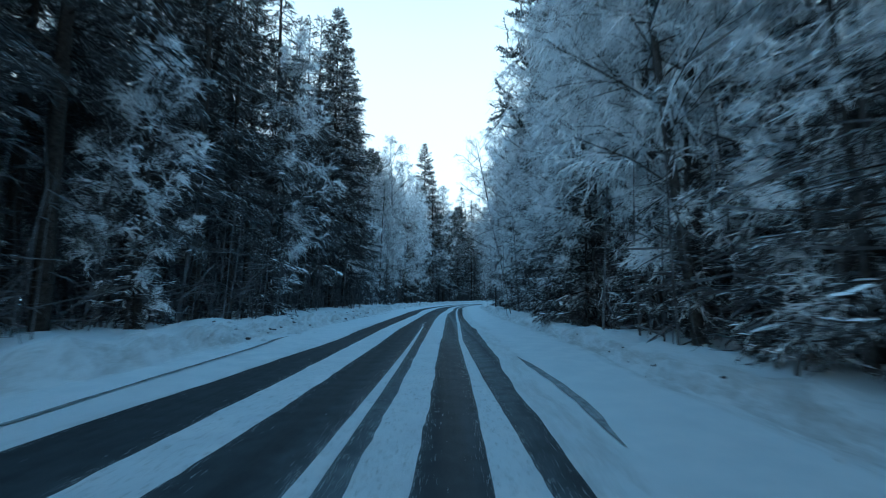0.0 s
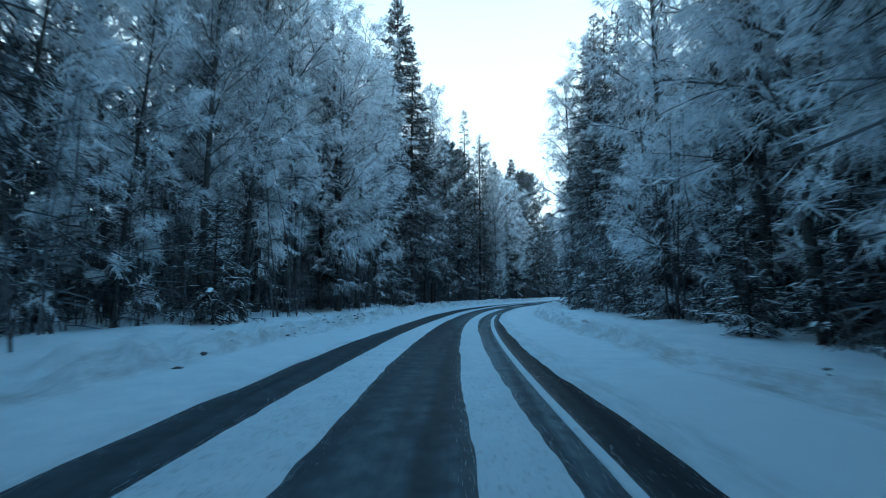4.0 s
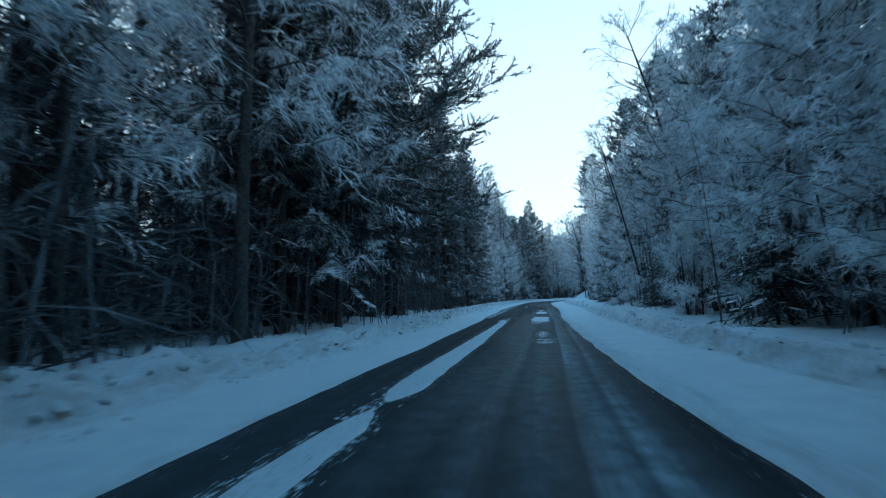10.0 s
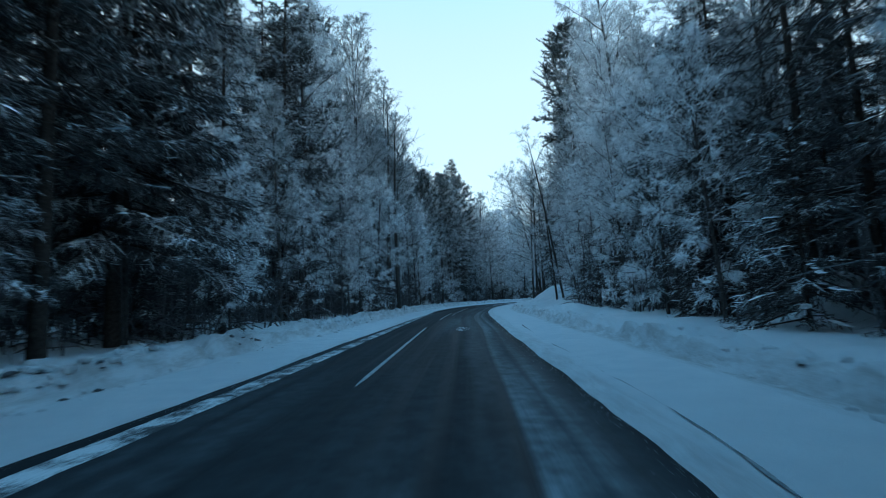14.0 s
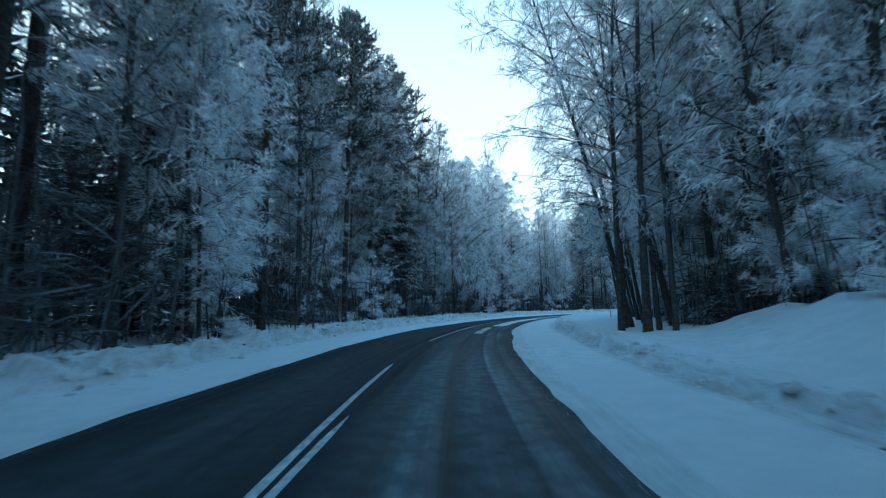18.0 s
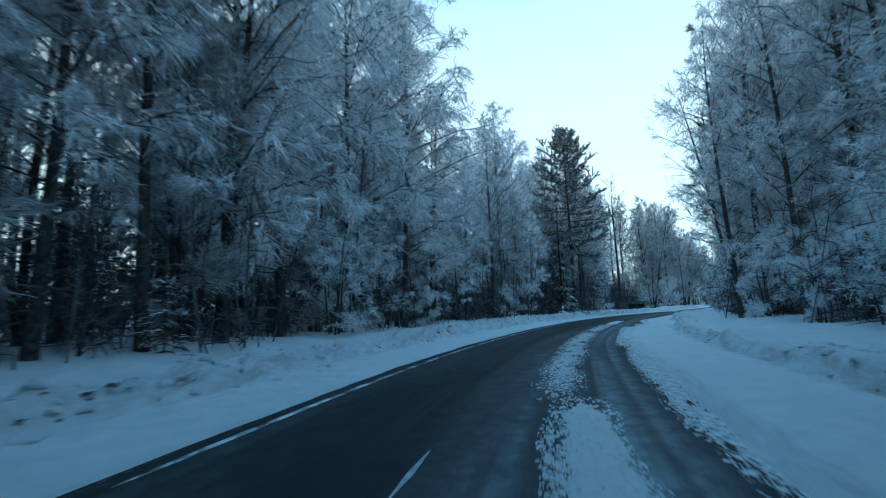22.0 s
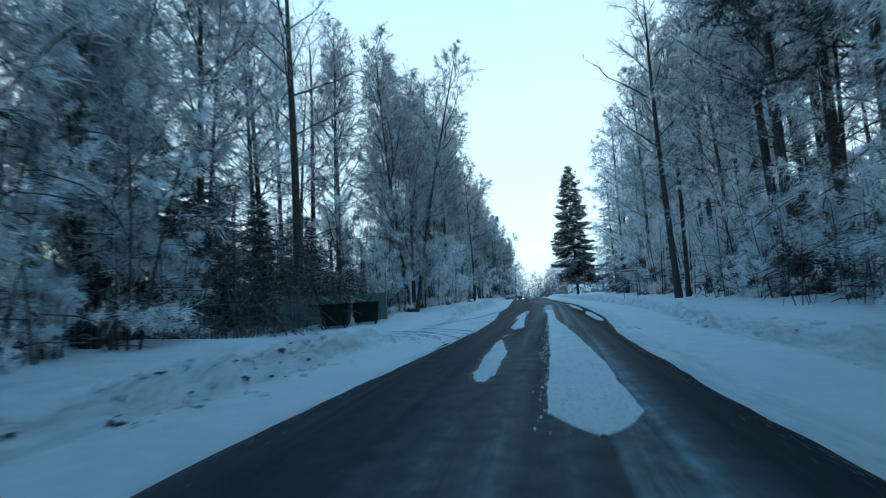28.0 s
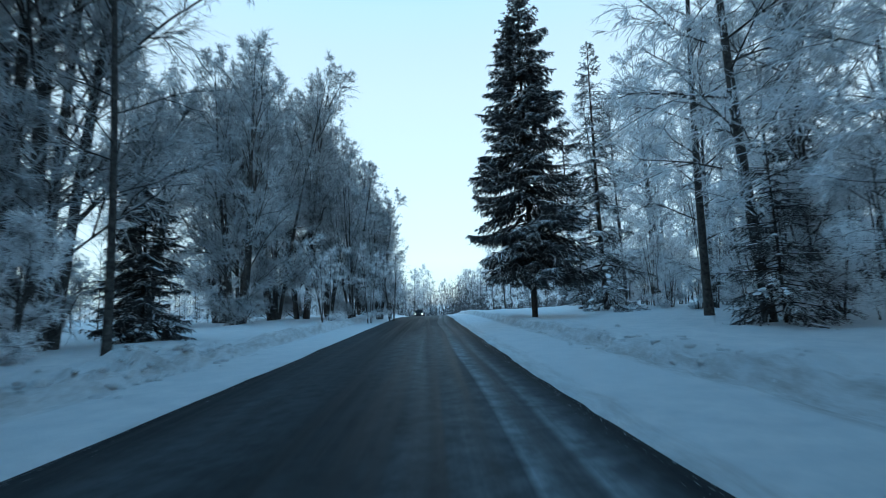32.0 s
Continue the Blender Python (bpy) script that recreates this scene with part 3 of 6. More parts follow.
for k, (a, b, l, r) in enumerate([(330.6, 331.6, -1.42, -1.3), (141, 143, -2.3, -1.95)]):
    strip("snow_patch", "ragged snow patch on the bare asphalt", [(a, l, r - 0.1), ((a + b) / 2, l, r), (b, l + 0.1, r)], ROAD_SNOW, seed=50 + k, rag=1.0)
for k, (a, b, u0, u1) in enumerate([(153, 155.2, -0.72, -0.72), (144.2, 145.4, -1.52, -1.54), (168.5, 183, -1.83, -1.95), (190, 202.2, -1.75, -1.75), (196, 211.6, -1.32, -1.30), (208, 217, -1.42, -1.6), (223.9, 238, -1.64, -1.26), (231.5, 248.5, -1.5, -1.25), (254, 255.2, -1.2, -1.2), (271.5, 272.6, -1.25, -1.25)]):
    strip("road_line", "worn white dash of the middle line", [(a, u0 - 0.045, u0 + 0.045), (b, u1 - 0.045, u1 + 0.045)], PAINT_LINE, 0.004, 70 + k, 0.25)
strip("road_line", "worn white edge line beside the snow", [(254, -3.58, -3.48), (266, -3.62, -3.5), (293, -3.58, -3.5)], SLUSH, 0.005, 91, 0.4)
strip("road_line", "worn white edge line half under snow", [(146, -3.55, -3.2), (154, -3.72, -3.3), (165, -3.95, -3.55), (185, -3.68, -3.35), (203, -3.6, -3.45)], SLUSH, 0.01, 90, 0.4)

gs, gu, gz = (np.concatenate(q) for q in zip(*grains))
gv, gf = fleck_arrays(gs, gu, gz)
tagged(new("snow_grains", mesh_of("snow_grains", gv, gf, CRUST)), "fine grains of snow strewn beside the packed strips", "snow", kind="stuff")

# crumbs where the verge feathers out over the asphalt
for nme, rows, seed, sgn in (("left", LEFT_EDGE, 3, 1), ("right", RIGHT_EDGE, 4, -1)):
    s = np.arange(-30, 400, 0.2)
    edge = table(s, rows) + wobble(s, seed, 0.8)
    fs = fleck_rng.uniform(-15, 375, 30000)
    fu = table(fs, rows) + wobble(fs, seed, 0.8) + sgn * (fleck_rng.exponential(0.07, len(fs)) - 0.03)
    fv, ff = fleck_arrays(fs, fu, fleck_rng.gamma(2.0, 0.0016, len(fs)) + 0.002)
    tagged(new("snow_crumbs", mesh_of("snow_crumbs", fv, ff, CRUST)), "crumbs of snow along the edge of the asphalt", "snow", kind="stuff")

# clods thrown up by the plough along the crest of the banks
clod_rng = np.random.RandomState(77)
ico_v = np.array([(math.cos(t) * math.cos(p), math.sin(t) * math.cos(p), math.sin(p)) for p in (-0.5, 0.45) for t in np.arange(6) * math.pi / 3 + (0.5 if p > 0 else 0)] + [(0, 0, 1)])
ico_f = np.array([(i, (i + 1) % 6, 6 + i) for i in range(6)] + [((i + 1) % 6, 6 + (i + 1) % 6, 6 + i) for i in range(6)] + [(6 + i, 6 + (i + 1) % 6, 12) for i in range(6)])
clods = Heap()
for side, rows, mean in ((-1, LEFT_EDGE, 2.15), (1, RIGHT_EDGE, 2.65)):
    n = 6500 if side < 0 else 2200
    cs = clod_rng.uniform(-12, 372, n)
    dense = lumps(cs, cs * 0 + side, 7.0, 61) > -0.25
    cs = cs[dense & ~((side < 0) & (cs > 327) & (cs < 346))]
    cu = table(cs, rows) + side * (mean + clod_rng.normal(0, 0.36, len(cs)))
    cz, (cx, cy) = ground_z(cs, cu), at(cs, cu)
    size = np.clip(clod_rng.gamma(2.0, 0.017, len(cs)) + 0.015, 0, 0.095)
    v = ico_v[None] * (size[:, None, None] * clod_rng.uniform(0.6, 1.4, (len(cs), 13, 1))) * np.array([1.2, 1.2, 0.8])
    v = v + np.stack([cx, cy, cz - size * 0.05], 1)[:, None]
    clods.add(v.reshape(-1, 3), (ico_f[None] + np.arange(len(cs))[:, None, None] * 13).reshape(-1, 3))
cv, cf = clods.arrays()
tagged(new("snow_clods", mesh_of("snow_clods", cv, cf, SNOW)), "ploughed snow clods along the verge banks", "snow", kind="stuff")


# dark frozen sods and dirty ice that the plough has turned up between them, and the shade of hollows in the crest put
# in as dark lumps
SOD_AND_HOLLOW = plain_material("sod_and_hollow_shade", (0.03, 0.03, 0.03), (0.16, 0.16, 0.165), 14, 0.95, 0.9)
dark_lumps = Heap()
for side, rows, mean, n in ((-1, LEFT_EDGE, 1.88, 1700), (1, RIGHT_EDGE, 2.38, 300)):
    cs = clod_rng.uniform(-12, 372, n)
    cs = cs[(lumps(cs, cs * 0 + side * 3, 3.0, 63) > 0.05) & (cs < 326)]
    cu = table(cs, rows) + side * (mean + clod_rng.normal(0, 0.1, len(cs)) + (clod_rng.rand(len(cs)) < 0.3) * clod_rng.uniform(0, 1.0, len(cs))) + side * wobble(cs, 8, 1.2)
    cz, (cx, cy) = ground_z(cs, cu), at(cs, cu)
    size = np.clip(clod_rng.gamma(2.0, 0.015, len(cs)) + 0.015, 0, 0.07 if side < 0 else 0.035)
    v = ico_v[None] * (size[:, None, None] * clod_rng.uniform(0.5, 1.5, (len(cs), 13, 1))) * np.array([1.3, 1.3, 0.6])
    v = v + np.stack([cx, cy, cz - size * 0.15], 1)[:, None]
    dark_lumps.add(v.reshape(-1, 3), (ico_f[None] + np.arange(len(cs))[:, None, None] * 13).reshape(-1, 3))
cv, cf = dark_lumps.arrays()
tagged(new("frozen_sods", mesh_of("frozen_sods", cv, cf, SOD_AND_HOLLOW)), "dark frozen soil and shaded hollows painted as dark lumps between the snow clods", "soil", kind="stuff")


# dirty tyre grooves and creases in the snow of the verges
CHURN = plain_material("churned_snow", (0.22, 0.235, 0.25), (0.66, 0.69, 0.72), 4, 0.9, 0.9)
GROOVE = plain_material("dirty_groove_snow", (0.07, 0.073, 0.077), (0.34, 0.355, 0.37), 9, 0.9, 0.8)
for k, (w, rows) in enumerate(((0.2, [(-12, -4.6), (5, -4.58), (9.6, -4.78), (15, -4.95)]), (0.06, [(34, -4.6), (39, -4.45), (43, -4.2)]), (0.22, [(4.2, 1.5), (5.2, 1.60), (7.3, 1.66), (10.5, 1.52)]),
                               (0.2, [(335.3, -5.35), (338, -4.6), (341.5, -3.8), (346, -3.55), (350, -3.5)]),
                               (0.09, [(288.4, 2.3), (289.7, 1.96), (291.4, 2.09), (295, 2.45)]), (0.10, [(330.5, 2.55), (333.8, 2.45), (339, 2.42)]), (0.10, [(163.8, 2.0), (164.8, 2.1), (166.3, 2.2), (169.8, 2.15), (174.5, 2.1), (182, 2.4)]), (0.07, [(265.8, 1.6), (267.7, 1.68), (269.2, 1.66), (270.2, 1.52)]), (0.34, [(269.1, 1.62), (269.7, 1.6), (270.4, 1.5)]), (0.18, [(336.3, -3.6), (337.2, -3.3), (337.8, -3.01), (338.6, -2.74)]))):
    s = np.arange(rows[0][0], rows[-1][0], 0.1)
    mid = np.interp(s, [r[0] for r in rows], [r[1] for r in rows]) + wobble(s, 130 + k, 0.5)
    thin = w * 0.45 * np.clip(0.3 + wobble(s, 150 + k, 8.0), 0.01, 1.1) * np.clip(np.minimum(s - s[0], s[-1] - s) / 0.8, 0.1, 1)
    if 0.15 < w < 0.3:
        thin = w * 0.35 * np.clip(0.7 + wobble(s, 150 + k, 3.0), 0.2, 1.2) * np.clip(np.minimum(s - s[0], s[-1] - s) / 1.2, 0.1, 1)
    if w > 0.3:
        thin = w * (0.35 + wobble(s, 150 + k, 1.2)) * np.clip(np.minimum(s - s[0], s[-1] - s) / 1.5, 0.05, 1)
    cols = mid[:, None] + thin[:, None] * np.linspace(-1, 1, 7)[None]
    tagged(new("tyre_groove", sheet("tyre_groove", s, cols, CHURN if w > 0.3 else GROOVE, lambda ss, u: np.maximum(ground_z(ss, u), 0.012) + 0.014)), "dirty narrow groove in the verge snow", "snow", kind="structure")


# slushy arcs where cars have turned into the yard
for r0, w, a0, a1 in ((2.9, 0.3, 0.2, 1.3), (3.6, 0.45, 0.05, 1.35), (4.3, 0.4, 0.1, 1.2), (5.0, 0.5, 0.0, 1.05), (5.7, 0.34, 0.25, 0.95), (6.3, 0.4, 0.35, 0.85)):
    th = np.arange(a0, a1, 0.02)
    k = np.clip(np.minimum(th - a0, a1 - th) / 0.25, 0.03, 1) * (1 + 2.0 * wobble(th * r0 * 3, int(r0 * 10), 1.0))
    rr = r0 + 0.15 * wobble(th * 8, int(r0 * 10) + 3, 2.0)[:, None] + (w * k)[:, None] * np.linspace(-0.5, 0.5, 7)[None]
    ss, uu = 328.6 + rr * np.cos(th)[:, None], -7.2 + rr * np.sin(th)[:, None]
    x, y = at(ss, uu)
    i, j = np.meshgrid(np.arange(len(th) - 1), np.arange(6), indexing="ij")
    a = (i * 7 + j).ravel()
    v = np.stack([x, y, np.maximum(ground_z(ss, uu), 0.012) + 0.02 - 0.03 * np.abs(np.linspace(-1, 1, 7))[None] ** 3], -1).reshape(-1, 3)
    tagged(new("tyre_groove", mesh_of("tyre_groove", v, np.stack([a, a + 7, a + 8, a + 1], 1), CHURN, True)), "slushy curved tyre track in the snow of the yard", "snow", kind="structure")


# ---- trees ----
def curve(start, direction, length, k, sag, lift, rng, wander=0.06):
    """n lines of k points that leave start and bend under sag and lift."""
    n = len(start)
    t = np.linspace(0, 1, k)[None, :, None]
    p = start[:, None] + direction[:, None] * length[:, None, None] * t
    p[..., 2] += (-sag * length)[:, None] * t[..., 0] ** 2 + (lift * length)[:, None] * t[..., 0] ** 3
    p += rng.normal(0, wander, (n, k, 3)) * length[:, None, None] * t * (0.25 + 0.75 * t)
    return p


def pick(points, f):
    """Places at fractions f along the matching lines, with the line's way there."""
    k = points.shape[1]
    g = np.clip(f, 0, 0.999) * (k - 1)
    i = g.astype(int)
    r = np.arange(len(points))
    w = (g - i)[:, None]
    return points[r, i] * (1 - w) + points[r, i + 1] * w, unit(points[r, i + 1] - points[r, i])


def spikes(start, way, length, width, side):
    """One thin three-cornered blade each."""
    n = len(start)
    off = side * (width * 0.5)[:, None]
    v = np.stack([start - off, start + off, start + way * length[:, None]], 1).reshape(-1, 3)
    return v, np.arange(n * 3).reshape(n, 3)


def trunk_line(height, lean, bend, rng, k=12):
    t = np.linspace(0, 1, k)
    a = rng.uniform(0, 6.28)
    p = np.zeros((1, k, 3))
    p[0, :, 2] = t * height - 0.25 * (1 - t)
    p[0, :, 0] = lean * height * t + bend * height * np.sin(t * 3.0 + a) * t
    p[0, :, 1] = bend * height * np.cos(t * 2.4 + a) * t
    return p


def spruce_arrays(seed, height, reach, base, detail=1.0, frost=0.6, full=1.0):
    """Trunk, boughs with needles and their frost, as arrays."""
    rng = np.random.RandomState(seed)
    trunk = trunk_line(height, 0.0, 0.004, rng)
    girth = height * 0.0085
    rad = girth * (1 - np.linspace(0, 1, 12)) ** 0.85 + 0.012
    tv = tubes(trunk, rad[None], 8)
    gap = 0.42 if height > 8 else 0.24
    zs = height - 0.2 - (height - 0.2 - base) * np.linspace(1, 0, int((height - base) / gap * detail)) ** 1.22
    zs = np.repeat(zs, 5) + rng.uniform(-0.5, 0.5, len(zs) * 5) * gap
    zs = np.clip(zs, base * 0.8, height - 0.15)
    n = len(zs)
    q = (height - zs) / (height - base)
    az = rng.uniform(0, 2 * np.pi, n)
    L = (reach * q ** (0.72 if full == 1 else 0.62) * rng.uniform(0.55 if full == 1 else 0.75, 1.12, n) * (0.9 + 0.2 * np.sin(az * 2 + seed)) + 0.16) * np.where(rng.rand(n) < 0.08, 0.45, 1) + 0.16
    slope = np.interp(q, [0, 0.25, 1], [0.75, 0.12, -0.18]) + rng.normal(0, 0.1, n)
    d = unit(np.stack([np.cos(az), np.sin(az), slope], 1))
    c0 = np.stack([np.interp(zs, trunk[0, :, 2], trunk[0, :, 0]), np.interp(zs, trunk[0, :, 2], trunk[0, :, 1]), zs], 1)
    bough = curve(c0, d, L, 6, np.interp(q, [0, 0.3, 1], [0.05, 0.2, 0.34]) * rng.uniform(0.6, 1.4, n), np.interp(q, [0, 1], [0.05, 0.26]), rng, 0.02)
    needles, white = Heap(), Heap()
    tb = tubes(bough, (0.011 + 0.008 * L)[:, None] * np.linspace(1, 0.3, 6)[None], 3)
    # side twigs, hanging and spread to both sides
    per = np.maximum(6 if height > 8 else 4, (L / (0.12 / detail)).astype(int))
    idx = np.repeat(np.arange(n), per)
    m = len(idx)
    f = rng.uniform(0.12, 1.0, m) ** 0.8
    st, way = pick(bough[idx], f)
    sgn = rng.choice([-1.0, 1.0], m)
    flat = unit(np.stack([-way[:, 1], way[:, 0], 0 * way[:, 0]], 1))
    tl = np.clip(0.10 + 0.34 * L[idx] * (1.05 - f) ** 0.7, 0.12, 0.95) * rng.uniform(0.6, 1.25, m)
    td = unit(way * rng.uniform(0.5, 1.1, m)[:, None] + flat * sgn[:, None] * rng.uniform(0.5, 1.2, m)[:, None] + np.array([0, 0, -1]) * rng.uniform(0.0, 0.42, m)[:, None])
    tw = curve(st, td, tl, 3, np.full(m, 0.3), np.zeros(m), rng, 0.05)
    side = unit(np.cross(td, np.array([0, 0, 1.0]) + rng.normal(0, 0.5, (m, 3))))
    wd = full * np.clip(tl * 0.11, 0.024, 0.045)[:, None] * np.array([0.75, 1.0, 0.12])[None]
    needles.add(*ribbons(tw, wd, side))
    # short sprays on the side twigs, for a jagged outline
    k = 11 if detail > 0.8 else 3
    i2 = np.repeat(np.arange(m), k)
    st2, way2 = pick(tw[i2], rng.uniform(0.1, 0.95, m * k))
    d2 = unit(way2 + rng.normal(0, 0.5, (m * k, 3)) + side[i2] * rng.choice([-0.9, 0.9], m * k)[:, None] + np.array([0, 0, -0.25]))
    l2 = tl[i2] * rng.uniform(0.22, 0.55, m * k)
    w2 = full * np.clip(l2 * 0.17, 0.014, 0.026)
    s2 = unit(np.cross(d2, rng.normal(0, 1, (m * k, 3))))
    needles.add(*spikes(st2, d2, l2, w2, s2))
    # frost on the outer twigs and sprays
    coat = frost * np.clip(rng.gamma(2.2, 0.45, n), 0.1, 2.0)[idx]
    out = rng.rand(m) < coat * (0.15 + 0.95 * f)
    up = np.array([0, 0, 0.022])
    lvl = unit(np.cross(td, np.array([0, 0, 1.0]) + rng.normal(0, 0.25, (m, 3))))
    white.add(*ribbons(tw[out] + up, wd[out] * 0.6, lvl[out]))
    o2 = rng.rand(m * k) < coat[i2] * 0.6 * (0.1 + 1.1 * f[i2])
    white.add(*spikes(st2[o2] + up, d2[o2], l2[o2], w2[o2] * 0.8, s2[o2]))
    # cushions of snow on the boughs
    nb = int(n * 0.7 * frost)
    ib = rng.choice(n, nb, replace=False)
    for fr in (0.5, 0.64, 0.78, 0.92):
        cp, cw = pick(bough[ib], np.clip(fr + rng.uniform(-0.12, 0.1, nb), 0.2, 0.98))
        size = np.clip(0.04 * L[ib] + 0.04, 0.04, 0.15) * rng.uniform(0.5, 1.3, nb)
        th = np.arange(6) * np.pi / 3
        fl = unit(np.stack([-cw[:, 1], cw[:, 0], 0 * cw[:, 0]], 1))
        ring = cp[:, None] + (cw[:, None] * np.cos(th)[None, :, None] * 1.5 + fl[:, None] * np.sin(th)[None, :, None]) * size[:, None, None] * rng.uniform(0.7, 1.3, (nb, 6, 1))
        ring[..., 2] += 0.01
        top = cp + np.array([0, 0, 1.0]) * (size * 0.38)[:, None]
        v = np.concatenate([ring, top[:, None]], 1).reshape(-1, 3)
        b = np.arange(nb)[:, None] * 7
        j = np.arange(6)[None]
        white.add(v, np.stack([(b + j).ravel(), (b + (j + 1) % 6).ravel(), np.repeat(b.ravel() + 6, 6)], 1))
    return tv, tb, needles.arrays(), white.arrays()


def broadleaf_arrays(seed, height, girth, spread, base, lean=0.0, droop=0.3, rise=0.9, limbs=38, twigs=9, stems=1, fine=6, width=0.028):
    """Trunk, limbs and frosted twigs of a bare tree."""
    rng = np.random.RandomState(seed)
    wood, hoar = Heap(), Heap()
    trunks = Heap()
    for s in range(stems):
        h = height * (1 if s == 0 else rng.uniform(0.7, 0.98))
        trunk = trunk_line(h, lean + (rng.uniform(-0.12, 0.12) if stems > 1 else 0), 0.018, rng, 14)
        if stems > 1:
            ang = rng.uniform(0, 6.28)
            trunk[0, :, 0] += np.cos(ang) * (0.25 + np.linspace(0, 1, 14) * h * 0.1)
            trunk[0, :, 1] += np.sin(ang) * (0.25 + np.linspace(0, 1, 14) * h * 0.1)
        rad = girth * (1 - np.linspace(0, 1, 14)) ** 0.7 * (1 if s == 0 else 0.75) + 0.01
        rad[0] *= 1.25
        trunks.add(*tubes(trunk, rad[None], 8))
        n = max(6, limbs // stems)
        zf = base + (0.985 - base) * np.linspace(0, 1, n) ** 0.9 + rng.uniform(-0.01, 0.01, n)
        az = np.arange(n) * 2.4 + rng.uniform(-0.5, 0.5, n)
        top = (zf - base) / (1 - base)
        L = spread * (0.25 + np.sin(np.clip(top * 0.85 + 0.12, 0, 1) * np.pi) ** 0.8) * rng.uniform(0.6, 1.15, n)
        st, _ = pick(np.repeat(trunk, n, 0), zf)
        el = rise * np.interp(top, [0, 1], [0.55, 1.7]) * rng.uniform(0.7, 1.3, n)
        d = unit(np.stack([np.cos(az), np.sin(az), el], 1))
        lm = curve(st, d, L, 6, np.full(n, droop * 0.6), np.full(n, 0.05), rng, 0.05)
        wood.add(*tubes(lm, (0.008 + girth * 0.16 * L / (spread + 0.1))[:, None] * np.linspace(1, 0.25, 6)[None], 4))
        # second order
        k1 = 8
        i1 = np.repeat(np.arange(n), k1)
        m1 = len(i1)
        f1 = rng.uniform(0.15, 1.0, m1)
        s1, w1 = pick(lm[i1], f1)
        d1 = unit(w1 * 0.9 + rng.normal(0, 0.5, (m1, 3)) * np.array([1, 1, 0.7]) + np.array([0, 0, 0.15 - droop * 0.5]))
        l1 = np.clip(L[i1] * (1.15 - f1) * 0.55, 0.3, 2.2) * rng.uniform(0.6, 1.2, m1)
        b1 = curve(s1, d1, l1, 4, np.full(m1, droop), np.zeros(m1), rng, 0.07)
        wood.add(*tubes(b1, np.clip(0.006 + 0.008 * l1, 0.007, 0.022)[:, None] * np.linspace(1, 0.4, 4)[None], 3))
        # twigs
        i2 = np.repeat(np.arange(m1), twigs)
        m2 = len(i2)
        f2 = rng.uniform(0.05, 1.0, m2)
        s2, w2 = pick(b1[i2], f2)
        d2 = unit(w2 * 0.8 + rng.normal(0, 0.6, (m2, 3)) + np.array([0, 0, -droop * 0.5]))
        l2 = np.clip(l1[i2] * 0.5, 0.2, 0.8) * rng.uniform(0.5, 1.3, m2)
        b2 = curve(s2, d2, l2, 3, np.full(m2, droop), np.zeros(m2), rng, 0.08)
        hoar.add(*ribbons(b2, np.full((m2, 1), width) * np.array([1, 0.8, 0.3])[None], unit(np.cross(d2, rng.normal(0, 1, (m2, 3))))))
        if fine:
            i3 = np.repeat(np.arange(m2), fine)
            m3 = len(i3)
            s3, w3 = pick(b2[i3], rng.uniform(0.05, 1.0, m3))
            d3 = unit(w3 * 1.0 + rng.normal(0, 0.42, (m3, 3)) + np.array([0, 0, -droop * 0.4]))
            l3 = np.clip(l2[i3], 0.3, 0.85) * rng.uniform(0.4, 0.95, m3)
            hoar.add(*spikes(s3, d3, l3, np.full(m3, width), unit(np.cross(d3, rng.normal(0, 1, (m3, 3))))))
    return trunks.arrays(), wood.arrays(), hoar.arrays()


